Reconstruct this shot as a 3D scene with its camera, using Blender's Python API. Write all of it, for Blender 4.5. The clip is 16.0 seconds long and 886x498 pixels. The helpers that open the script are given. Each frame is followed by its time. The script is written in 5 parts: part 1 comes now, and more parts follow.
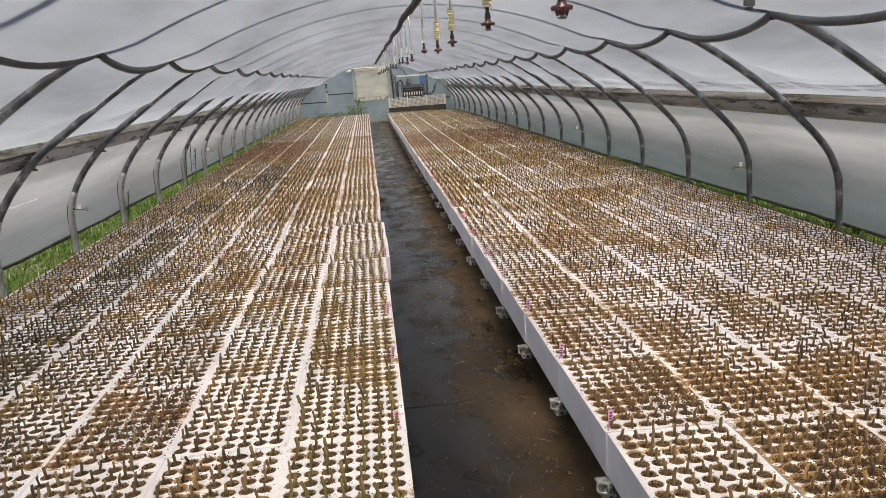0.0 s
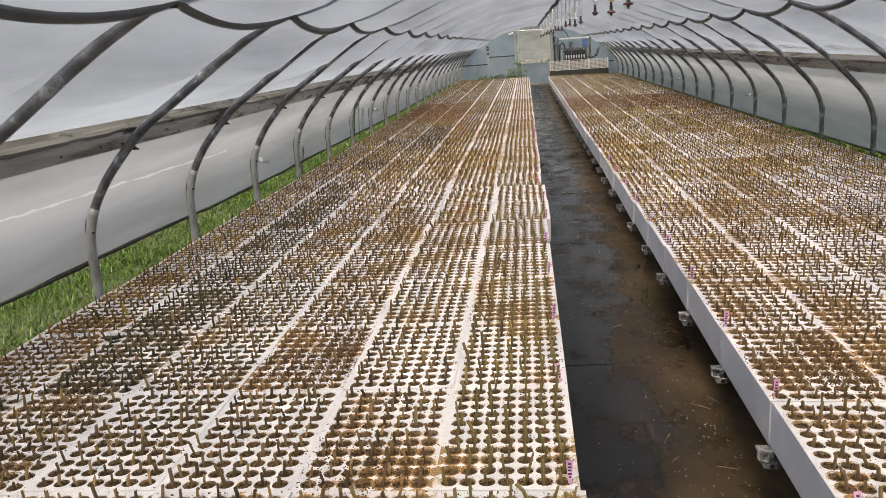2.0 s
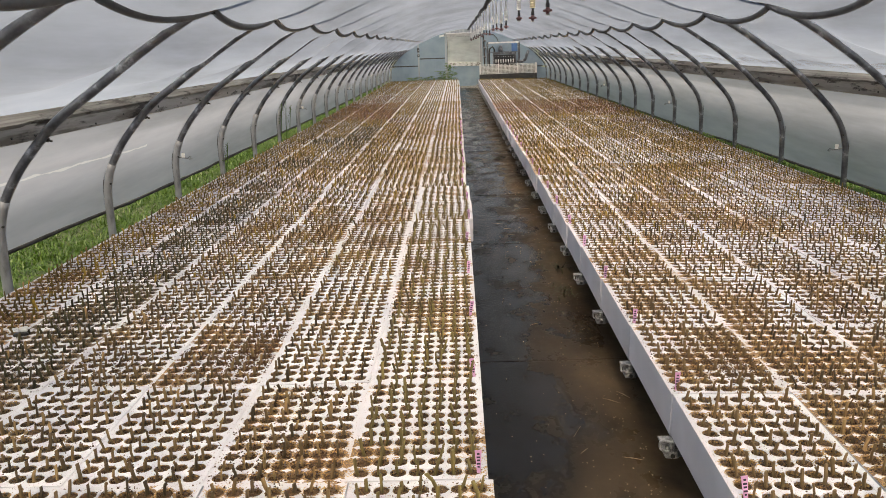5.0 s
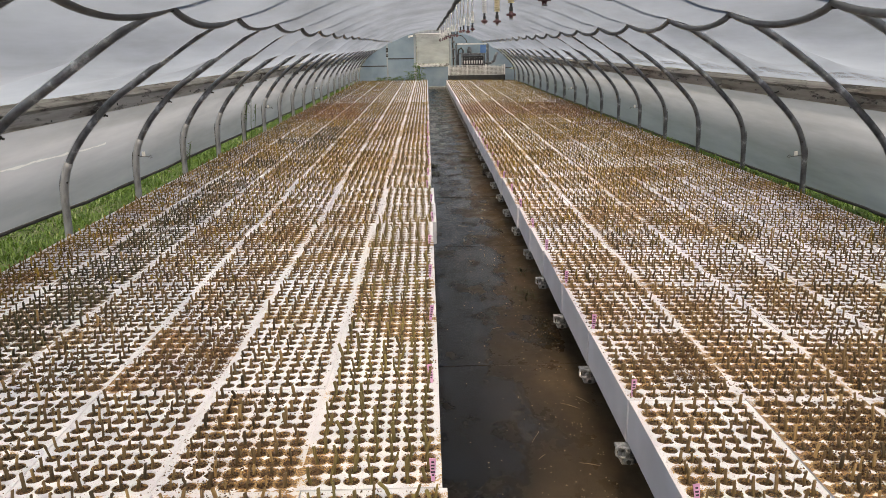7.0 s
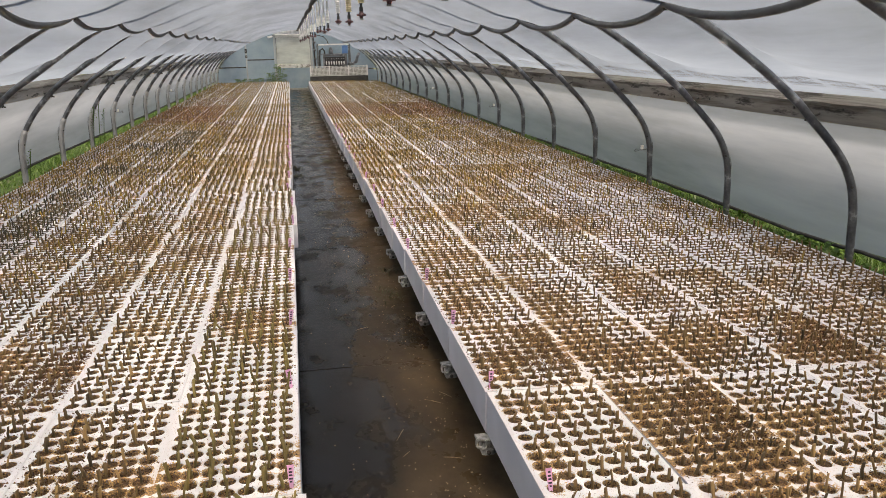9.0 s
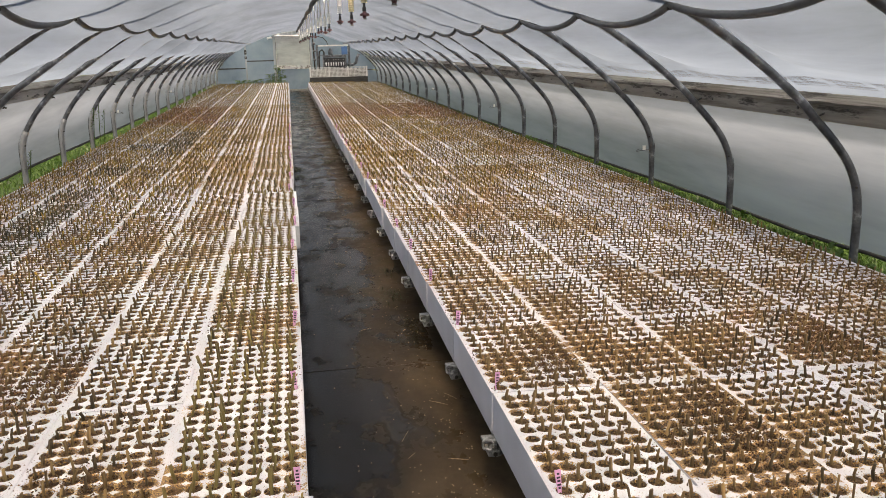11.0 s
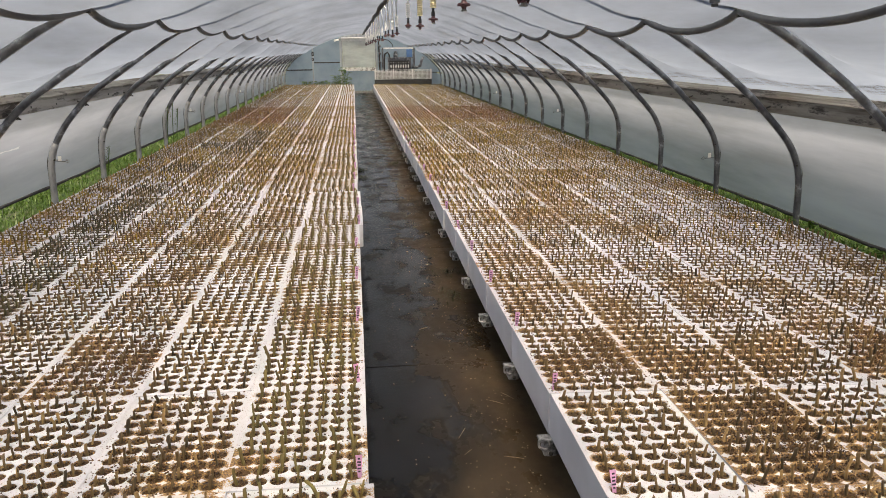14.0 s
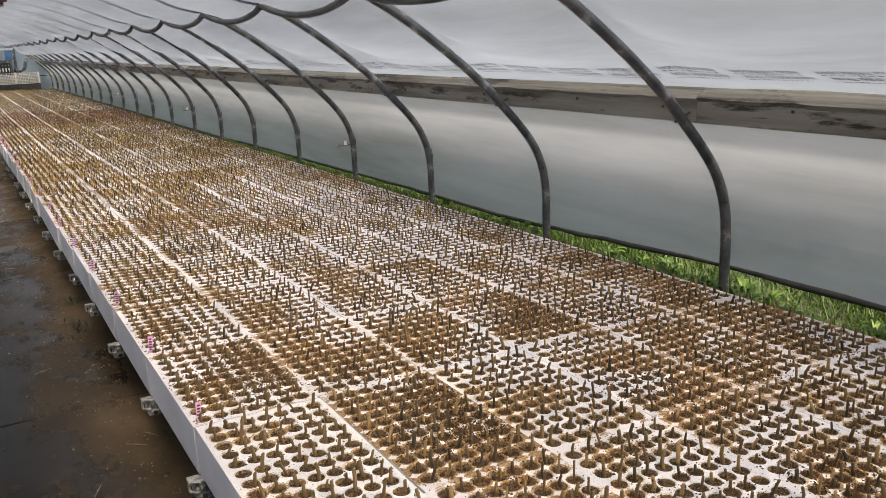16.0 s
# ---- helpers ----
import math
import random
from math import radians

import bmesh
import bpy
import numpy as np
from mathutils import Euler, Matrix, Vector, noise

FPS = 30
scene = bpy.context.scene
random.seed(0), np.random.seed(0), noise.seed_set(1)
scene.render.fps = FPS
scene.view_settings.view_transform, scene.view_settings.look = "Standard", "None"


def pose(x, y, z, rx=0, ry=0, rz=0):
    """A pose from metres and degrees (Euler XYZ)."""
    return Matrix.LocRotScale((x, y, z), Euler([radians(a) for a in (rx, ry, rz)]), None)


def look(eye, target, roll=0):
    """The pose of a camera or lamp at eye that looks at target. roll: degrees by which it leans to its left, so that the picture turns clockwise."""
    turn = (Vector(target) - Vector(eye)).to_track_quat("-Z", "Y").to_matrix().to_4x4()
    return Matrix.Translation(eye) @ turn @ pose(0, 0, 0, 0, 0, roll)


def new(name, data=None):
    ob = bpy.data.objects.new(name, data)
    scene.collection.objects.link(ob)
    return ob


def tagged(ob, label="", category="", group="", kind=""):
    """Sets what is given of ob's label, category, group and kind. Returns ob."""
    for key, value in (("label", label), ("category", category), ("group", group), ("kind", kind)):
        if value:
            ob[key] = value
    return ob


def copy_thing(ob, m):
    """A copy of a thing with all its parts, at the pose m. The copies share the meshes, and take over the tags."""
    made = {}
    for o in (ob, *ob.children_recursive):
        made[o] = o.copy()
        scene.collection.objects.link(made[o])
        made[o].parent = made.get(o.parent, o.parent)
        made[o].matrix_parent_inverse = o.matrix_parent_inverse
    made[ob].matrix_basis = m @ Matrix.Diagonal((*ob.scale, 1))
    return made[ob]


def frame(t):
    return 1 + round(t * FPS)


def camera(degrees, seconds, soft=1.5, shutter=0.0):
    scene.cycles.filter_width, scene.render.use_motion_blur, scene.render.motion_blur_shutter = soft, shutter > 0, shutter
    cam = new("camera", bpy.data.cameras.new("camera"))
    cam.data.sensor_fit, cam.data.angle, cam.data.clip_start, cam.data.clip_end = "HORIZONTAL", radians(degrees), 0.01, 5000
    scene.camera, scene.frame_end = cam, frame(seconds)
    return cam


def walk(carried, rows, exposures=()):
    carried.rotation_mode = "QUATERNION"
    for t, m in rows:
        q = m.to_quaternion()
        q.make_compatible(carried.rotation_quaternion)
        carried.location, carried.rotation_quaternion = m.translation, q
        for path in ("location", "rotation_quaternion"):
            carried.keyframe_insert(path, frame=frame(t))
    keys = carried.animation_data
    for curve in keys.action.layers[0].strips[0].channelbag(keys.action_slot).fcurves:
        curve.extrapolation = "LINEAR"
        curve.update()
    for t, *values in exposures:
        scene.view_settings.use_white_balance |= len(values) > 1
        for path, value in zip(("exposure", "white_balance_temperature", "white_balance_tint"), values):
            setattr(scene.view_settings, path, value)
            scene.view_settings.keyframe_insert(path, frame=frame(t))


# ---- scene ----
cam = camera(57.26, 16.0, soft=0.6)
walk(cam, [
    (0, pose(-0.030, -2.231, 1.342, 77.84, 4.10, -5.40)),
    (0.5, pose(-0.055, -2.234, 1.319, 76.74, 3.59, 0.89)),
    (1, pose(-0.081, -2.254, 1.335, 76.58, 4.19, 4.58)),
    (1.5, pose(-0.095, -2.289, 1.334, 76.18, 3.93, 5.25)),
    (2, pose(-0.088, -2.326, 1.342, 76.09, 3.75, 5.59)),
    (2.5, pose(-0.082, -2.334, 1.341, 76.12, 3.67, 5.59)),
    (3, pose(-0.066, -2.359, 1.352, 76.18, 3.90, 5.30)),
    (3.5, pose(-0.061, -2.373, 1.351, 76.22, 3.92, 4.84)),
    (4, pose(-0.055, -2.377, 1.341, 76.10, 3.30, 3.04)),
    (6.5, pose(-0.027, -2.353, 1.337, 75.89, 1.21, -0.27)),
    (7, pose(-0.015, -2.351, 1.348, 75.91, 1.03, -1.14)),
    (7.5, pose(0.003, -2.361, 1.349, 75.89, 0.97, -3.05)),
    (8, pose(0.031, -2.363, 1.343, 75.90, 0.89, -6.73)),
    (8.5, pose(0.034, -2.358, 1.345, 75.80, 0.87, -8.99)),
    (9, pose(0.038, -2.357, 1.345, 75.77, 1.17, -10.48)),
    (11.5, pose(0.010, -2.338, 1.339, 75.88, 1.21, -10.55)),
    (12, pose(0.000, -2.348, 1.346, 76.04, 1.17, -8.86)),
    (12.5, pose(-0.002, -2.362, 1.348, 76.23, 0.92, -7.76)),
    (13, pose(-0.005, -2.381, 1.345, 76.22, 0.60, -6.93)),
    (13.5, pose(-0.008, -2.391, 1.345, 76.14, 0.64, -6.35)),
    (14, pose(-0.001, -2.395, 1.345, 76.14, 0.61, -6.16)),
    (14.5, pose(0.035, -2.391, 1.343, 76.07, 0.81, -6.98)),
    (15, pose(0.062, -2.330, 1.329, 75.67, 0.85, -14.16)),
    (15.5, pose(0.112, -2.211, 1.308, 75.43, 0.96, -24.07)),
    (16, pose(0.145, -2.154, 1.285, 75.38, 1.95, -31.09)),
])

# ---------- world and sun ----------
world = bpy.data.worlds.new("sky")
scene.world = world
world.use_nodes = True
wn = world.node_tree.nodes
sky = wn.new("ShaderNodeTexSky")
sky.sky_type = "NISHITA"
sky.sun_disc = False
sky.sun_elevation = radians(56)
sky.sun_rotation = radians(183)
sky.air_density, sky.dust_density, sky.ozone_density = 1.0, 4.0, 0.6
world.node_tree.links.new(sky.outputs[0], wn["Background"].inputs[0])
wn["Background"].inputs[1].default_value = 0.07
sun = new("sun", bpy.data.lights.new("sun", "SUN"))
sun.data.energy, sun.data.angle, sun.data.color = 5.0, radians(20), (1.0, 0.815, 0.615)
SUN_FROM = Vector((math.sin(radians(183)) * math.cos(radians(56)), math.cos(radians(183)) * math.cos(radians(56)), math.sin(radians(56))))
sun.matrix_world = look(SUN_FROM * 50, (0, 0, 0))
scene.view_settings.exposure = 1.27

# ---------- fitted plan ----------
ZT = 0.32            # top of the growing trays above the floor
TRAY_W, TRAY_L, TRAY_H = 0.3497, 0.6014, 0.138
PITCH_X, PITCH_Y = 0.350, 0.602
XR = 0.559           # aisle edge of the right bed; the left bed's is x = 0
Y_END = 24.4
HOOP_STEP, HOOP_Y0 = 1.2186, 0.033
CX, HALF = 0.31, 2.51
CELLS_X, CELLS_Y, CELL_PX, CELL_PY, CELL_R = 7, 11, 0.0462, 0.0526, 0.0204


# ---------- node helpers ----------
def material(name):
    m = bpy.data.materials.new(name)
    m.use_nodes = True
    nt = m.node_tree
    return m, nt, nt.nodes["Principled BSDF"]


def node(nt, kind, **values):
    n = nt.nodes.new(kind)
    for k, v in values.items():
        if k == "operation":
            n.operation = v
        elif k == "data_type":
            n.data_type = v
        elif k == "blend_type":
            n.blend_type = v
        else:
            n.inputs[k].default_value = v
    return n


def link(nt, a, b):
    nt.links.new(a, b)


def calc(nt, op, a, b=None, c=None):
    n = nt.nodes.new("ShaderNodeMath")
    n.operation = op
    for i, v in enumerate((a, b, c)):
        if v is None:
            continue
        if isinstance(v, (int, float)):
            n.inputs[i].default_value = v
        else:
            nt.links.new(v, n.inputs[i])
    return n.outputs[0]


def noise_tex(nt, scale, detail=4.0, rough=0.6, coord="Object", stretch=(1, 1, 1)):
    tc = nt.nodes.new("ShaderNodeTexCoord")
    mp = nt.nodes.new("ShaderNodeMapping")
    mp.inputs["Scale"].default_value = stretch
    nt.links.new(tc.outputs[coord], mp.inputs[0])
    n = nt.nodes.new("ShaderNodeTexNoise")
    n.inputs["Scale"].default_value = scale
    n.inputs["Detail"].default_value = detail
    n.inputs["Roughness"].default_value = rough
    nt.links.new(mp.outputs[0], n.inputs["Vector"])
    return n.outputs["Fac"]


def ramp(nt, fac, stops):
    r = nt.nodes.new("ShaderNodeValToRGB")
    els = r.color_ramp.elements
    while len(els) < len(stops):
        els.new(0.5)
    for e, (p, c) in zip(els, stops):
        e.position, e.color = p, (*c, 1)
    nt.links.new(fac, r.inputs[0])
    return r.outputs[0]


def mix_color(nt, fac, a, b):
    n = nt.nodes.new("ShaderNodeMix")
    n.data_type = "RGBA"
    for sock, v in ((n.inputs[0], fac), (n.inputs[6], a), (n.inputs[7], b)):
        if isinstance(v, (int, float)):
            sock.default_value = v
        elif isinstance(v, tuple):
            sock.default_value = (*v, 1)
        else:
            nt.links.new(v, sock)
    return n.outputs[2]


def bump(nt, bsdf, height, strength=0.4, distance=0.01):
    b = nt.nodes.new("ShaderNodeBump")
    b.inputs["Strength"].default_value = strength
    b.inputs["Distance"].default_value = distance
    nt.links.new(height, b.inputs["Height"])
    nt.links.new(b.outputs[0], bsdf.inputs["Normal"])


def simple(name, stops, scale, rough=0.6, metal=0.0, bump_s=0.3, bump_d=0.004, stretch=(1, 1, 1), detail=5.0, coord="Object"):
    m, nt, b = material(name)
    f = noise_tex(nt, scale, detail, 0.6, coord, stretch)
    link(nt, ramp(nt, f, stops), b.inputs["Base Color"])
    b.inputs["Roughness"].default_value = rough
    b.inputs["Metallic"].default_value = metal
    if bump_s:
        bump(nt, b, noise_tex(nt, scale * 6, 3, 0.6, coord, stretch), bump_s, bump_d)
    return m


# ---------- materials ----------
def styrofoam_material(far=False):
    m, nt, b = material("dusty_styrofoam" if far else "styrofoam")
    tc = nt.nodes.new("ShaderNodeTexCoord")
    info = nt.nodes.new("ShaderNodeObjectInfo")
    sep = nt.nodes.new("ShaderNodeSeparateColor")
    link(nt, info.outputs["Color"], sep.inputs[0])
    xyz = nt.nodes.new("ShaderNodeSeparateXYZ")
    link(nt, tc.outputs["Object"], xyz.inputs[0])
    # distance to the nearest cell
    ux = calc(nt, "ADD", calc(nt, "DIVIDE", xyz.outputs[0], CELL_PX), 100.5)
    uy = calc(nt, "ADD", calc(nt, "DIVIDE", xyz.outputs[1], CELL_PY), 100.5)
    dx = calc(nt, "MULTIPLY", calc(nt, "SUBTRACT", calc(nt, "FRACT", ux), 0.5), CELL_PX)
    dy = calc(nt, "MULTIPLY", calc(nt, "SUBTRACT", calc(nt, "FRACT", uy), 0.5), CELL_PY)
    d = calc(nt, "SQRT", calc(nt, "ADD", calc(nt, "MULTIPLY", dx, dx), calc(nt, "MULTIPLY", dy, dy)))
    rim = calc(nt, "MINIMUM", calc(nt, "MULTIPLY", calc(nt, "SUBTRACT", 0.0276, d), 125.0), 0.32)
    # spill pattern, different on every tray
    off = nt.nodes.new("ShaderNodeVectorMath")
    off.operation = "MULTIPLY_ADD"
    comb = nt.nodes.new("ShaderNodeCombineXYZ")
    link(nt, calc(nt, "MULTIPLY", info.outputs["Random"], 90.0), comb.inputs[0])
    link(nt, calc(nt, "MULTIPLY", info.outputs["Random"], 37.0), comb.inputs[1])
    link(nt, tc.outputs["Object"], off.inputs[0])
    off.inputs[1].default_value = (1, 1, 1)
    link(nt, comb.outputs[0], off.inputs[2])
    big = node(nt, "ShaderNodeTexNoise", Scale=5.0, Detail=2.5)
    fine = node(nt, "ShaderNodeTexNoise", Scale=210.0, Detail=3.0, Roughness=0.7)
    specks = node(nt, "ShaderNodeTexNoise", Scale=290.0, Detail=1.0)
    for n in (big, fine, specks):
        link(nt, off.outputs[0], n.inputs["Vector"])
    level = calc(nt, "ADD", calc(nt, "MULTIPLY", calc(nt, "SUBTRACT", big.outputs[0], 0.16), 2.8), calc(nt, "MULTIPLY", fine.outputs[0], 2.0))
    red, dark = sep.outputs[1], sep.outputs[2]
    if far:
        patch = noise_tex(nt, 1.1, 1.5, 0.5, "Object", (1.3, 0.75, 1))
        red = calc(nt, "MULTIPLY", calc(nt, "MAXIMUM", calc(nt, "SUBTRACT", noise_tex(nt, 0.45, 1.0, 0.5, "Object", (0.8, 1.3, 1)), 0.45), 0.0), 3.0)
        dark = 0.0
        level = calc(nt, "ADD", level, calc(nt, "MULTIPLY", patch, 1.25))
    else:
        level = calc(nt, "ADD", level, rim)
        # the lands between four cells are swept clean by watering
        level = calc(nt, "SUBTRACT", level, calc(nt, "MULTIPLY", calc(nt, "MAXIMUM", calc(nt, "SUBTRACT", d, 0.0264), 0.0), 240.0))
        level = calc(nt, "ADD", level, calc(nt, "MULTIPLY", sep.outputs[0], 1.15))
        # spilled soil lies in drifts that run on from tray to tray
        place = nt.nodes.new("ShaderNodeNewGeometry")
        drift = node(nt, "ShaderNodeTexNoise", Scale=3.4, Detail=3.0, Roughness=0.6)
        link(nt, place.outputs["Position"], drift.inputs["Vector"])
        level = calc(nt, "ADD", level, calc(nt, "MULTIPLY", calc(nt, "SUBTRACT", drift.outputs[0], 0.48), 3.2))
        wide = node(nt, "ShaderNodeTexNoise", Scale=1.25, Detail=3.0, Roughness=0.6)
        link(nt, place.outputs["Position"], wide.inputs["Vector"])
        level = calc(nt, "ADD", level, calc(nt, "MULTIPLY", calc(nt, "SUBTRACT", wide.outputs[0], 0.5), 2.6))
    if not far:
        ex = calc(nt, "MAXIMUM", calc(nt, "SUBTRACT", calc(nt, "ABSOLUTE", xyz.outputs[0]), 3 * CELL_PX + 0.020), 0.0)
        ey = calc(nt, "MAXIMUM", calc(nt, "SUBTRACT", calc(nt, "ABSOLUTE", xyz.outputs[1]), 5 * CELL_PY + 0.020), 0.0)
        level = calc(nt, "SUBTRACT", level, calc(nt, "ADD", calc(nt, "MULTIPLY", ex, calc(nt, "MULTIPLY", calc(nt, "MULTIPLY", info.outputs["Random"], 110.0), calc(nt, "MAXIMUM", calc(nt, "SUBTRACT", 0.95, sep.outputs[0]), 0.0))), calc(nt, "MULTIPLY", ey, 10.0)))
    mask = calc(nt, "MULTIPLY", calc(nt, "SUBTRACT", level, 2.93), 11.0)
    mask = calc(nt, "MINIMUM", calc(nt, "MAXIMUM", mask, 0.0), 0.95)
    dots = calc(nt, "MULTIPLY", calc(nt, "MAXIMUM", calc(nt, "SUBTRACT", specks.outputs[0], 0.655), 0.0), 24.0)
    mask = calc(nt, "MINIMUM", calc(nt, "ADD", mask, dots), 0.95)
    geo = nt.nodes.new("ShaderNodeNewGeometry")
    nz = nt.nodes.new("ShaderNodeSeparateXYZ")
    link(nt, geo.outputs["Normal"], nz.inputs[0])
    flat = calc(nt, "GREATER_THAN", nz.outputs[2], 0.6)
    mask = calc(nt, "MULTIPLY", mask, flat)
    # cell walls: soil and moss stains plus painted-in shade; the tray's outer sides stay clean
    inside = calc(nt, "MULTIPLY", calc(nt, "LESS_THAN", d, CELL_R * 1.06), calc(nt, "SUBTRACT", 1.0, flat))
    inside = calc(nt, "MULTIPLY", inside, calc(nt, "LESS_THAN", calc(nt, "ABSOLUTE", xyz.outputs[0]), TRAY_W / 2 - 0.006))
    inside = calc(nt, "MULTIPLY", inside, calc(nt, "LESS_THAN", calc(nt, "ABSOLUTE", xyz.outputs[1]), TRAY_L / 2 - 0.006))
    stain_and_shade = calc(nt, "MULTIPLY", inside, calc(nt, "ADD", 0.45, calc(nt, "MULTIPLY", fine.outputs[0], 0.9)))
    mask = calc(nt, "MINIMUM", calc(nt, "ADD", mask, stain_and_shade), 0.95)
    soil = ramp(nt, fine.outputs[0], [(0.38, (0.014, 0.006, 0.001)), (0.50, (0.215, 0.113, 0.024)), (0.65, (0.58, 0.355, 0.085))])
    soil = mix_color(nt, calc(nt, "MULTIPLY", red, 0.8), soil, (0.25, 0.105, 0.038))
    soil = mix_color(nt, calc(nt, "MULTIPLY", dark, 0.85), soil, (0.035, 0.030, 0.014))
    beads = nt.nodes.new("ShaderNodeTexVoronoi")
    beads.inputs["Scale"].default_value = 190
    link(nt, tc.outputs["Object"], beads.inputs["Vector"])
    white = ramp(nt, big.outputs[0], [(0.3, (0.535, 0.531, 0.552)), (0.7, (0.625, 0.621, 0.652))])
    link(nt, mix_color(nt, mask, white, soil), b.inputs["Base Color"])
    b.inputs["Roughness"].default_value = 0.62
    b.inputs["Specular IOR Level"].default_value = 0.3
    h = calc(nt, "ADD", calc(nt, "MULTIPLY", mask, fine.outputs[0]), calc(nt, "MULTIPLY", beads.outputs["Distance"], -0.12))
    bump(nt, b, h, 0.6, 0.004)
    return m


def soil_material():
    m, nt, b = material("potting_soil")
    info = nt.nodes.new("ShaderNodeObjectInfo")
    sep = nt.nodes.new("ShaderNodeSeparateColor")
    link(nt, info.outputs["Color"], sep.inputs[0])
    fine = noise_tex(nt, 230, 4, 0.7)
    c = ramp(nt, fine, [(0.38, (0.006, 0.003, 0.001)), (0.52, (0.070, 0.036, 0.010)), (0.68, (0.34, 0.195, 0.050))])
    isl = nt.nodes.new("ShaderNodeNewGeometry")
    c = mix_color(nt, calc(nt, "MULTIPLY", isl.outputs["Random Per Island"], 0.5), c, (0.125, 0.066, 0.022))
    c = mix_color(nt, calc(nt, "MULTIPLY", sep.outputs[1], 0.7), c, (0.15, 0.058, 0.028))
    c = mix_color(nt, calc(nt, "MULTIPLY", sep.outputs[2], 0.85), c, (0.02, 0.018, 0.011))
    link(nt, c, b.inputs["Base Color"])
    b.inputs["Roughness"].default_value = 0.95
    bump(nt, b, fine, 0.9, 0.006)
    return m


def stem_material(name, stops):
    m, nt, b = material(name)
    geo = nt.nodes.new("ShaderNodeNewGeometry")
    c = ramp(nt, geo.outputs["Random Per Island"], stops)
    grain = noise_tex(nt, 160, 3, 0.7, "Object", (1, 1, 0.25))
    c2 = mix_color(nt, calc(nt, "MULTIPLY", grain, 0.5), c, (0.04, 0.030, 0.009))
    link(nt, c2, b.inputs["Base Color"])
    b.inputs["Roughness"].default_value = 0.7
    bump(nt, b, grain, 0.4, 0.002)
    return m


def film_material(name, clear, tint, wrinkle, low_clear=None, creases=()):
    m, nt, b = material(name)
    out = nt.nodes["Material Output"]
    f = noise_tex(nt, 1.6, 5, 0.62, "Object", (1.0, 0.28, 2.6))
    dusty = ramp(nt, f, [(0.32, tuple(0.74 * v for v in tint)), (0.5, tuple(0.96 * v for v in tint)), (0.66, tuple(1.12 * v for v in tint))])
    for ya, za, yb, zb in creases:
        # a fold in the sheet, its whitish highlight painted as a paler tint
        fold_at = nt.nodes.new("ShaderNodeTexCoord")
        fxyz = nt.nodes.new("ShaderNodeSeparateXYZ")
        link(nt, fold_at.outputs["Object"], fxyz.inputs[0])
        slope = (zb - za) / (yb - ya)
        line_z = calc(nt, "ADD", calc(nt, "MULTIPLY", fxyz.outputs[1], slope), za - slope * ya)
        wander = calc(nt, "MULTIPLY", calc(nt, "SUBTRACT", noise_tex(nt, 3.0, 3, 0.6, "Object", (0, 1, 0)), 0.5), 0.035)
        away = calc(nt, "ABSOLUTE", calc(nt, "SUBTRACT", calc(nt, "SUBTRACT", fxyz.outputs[2], line_z), wander))
        wide = calc(nt, "MULTIPLY", calc(nt, "MAXIMUM", calc(nt, "SUBTRACT", noise_tex(nt, 5.0, 3, 0.6, "Object", (0, 1, 0)), 0.24), 0.0), 0.028)
        line_mask = calc(nt, "MINIMUM", calc(nt, "MULTIPLY", calc(nt, "MAXIMUM", calc(nt, "SUBTRACT", wide, away), 0.0), 150.0), 0.62)
        line_mask = calc(nt, "MULTIPLY", line_mask, calc(nt, "MULTIPLY", calc(nt, "GREATER_THAN", fxyz.outputs[1], min(ya, yb)), calc(nt, "LESS_THAN", fxyz.outputs[1], max(ya, yb))))
        dusty = mix_color(nt, line_mask, dusty, (0.56, 0.60, 0.66))
    link(nt, dusty, b.inputs["Base Color"])
    b.inputs["Roughness"].default_value = 0.5
    b.inputs["Specular IOR Level"].default_value = 0.15
    w = noise_tex(nt, 1.3, 5, 0.62, "Object", wrinkle)
    height = w
    if low_clear is not None:
        # fine crinkles where the sheet is stretched along the ridge
        at = nt.nodes.new("ShaderNodeTexCoord")
        ax = nt.nodes.new("ShaderNodeSeparateXYZ")
        link(nt, at.outputs["Object"], ax.inputs[0])
        near = node(nt, "ShaderNodeMapRange")
        for i, v in ((1, 0.25), (2, 1.1), (3, 0.30), (4, 0.0)):
            near.inputs[i].default_value = v
        link(nt, calc(nt, "ABSOLUTE", calc(nt, "SUBTRACT", ax.outputs[0], CX - 0.15)), near.inputs[0])
        fold = noise_tex(nt, 9.0, 4, 0.7, "Object", (0.45, 1.7, 0.45))
        height = calc(nt, "ADD", w, calc(nt, "MULTIPLY", fold, near.outputs[0]))
    bump(nt, b, height, 0.30 if low_clear is not None else 0.08, 0.05)
    tr = node(nt, "ShaderNodeBsdfTranslucent")
    link(nt, dusty, tr.inputs["Color"])
    link(nt, b.inputs["Normal"].links[0].from_socket, tr.inputs["Normal"])
    cl = node(nt, "ShaderNodeBsdfTransparent", Color=(0.93, 0.955, 0.98, 1))
    m1 = node(nt, "ShaderNodeMixShader", Fac=0.62)
    link(nt, b.outputs[0], m1.inputs[1])
    link(nt, tr.outputs[0], m1.inputs[2])
    m2 = node(nt, "ShaderNodeMixShader", Fac=clear)
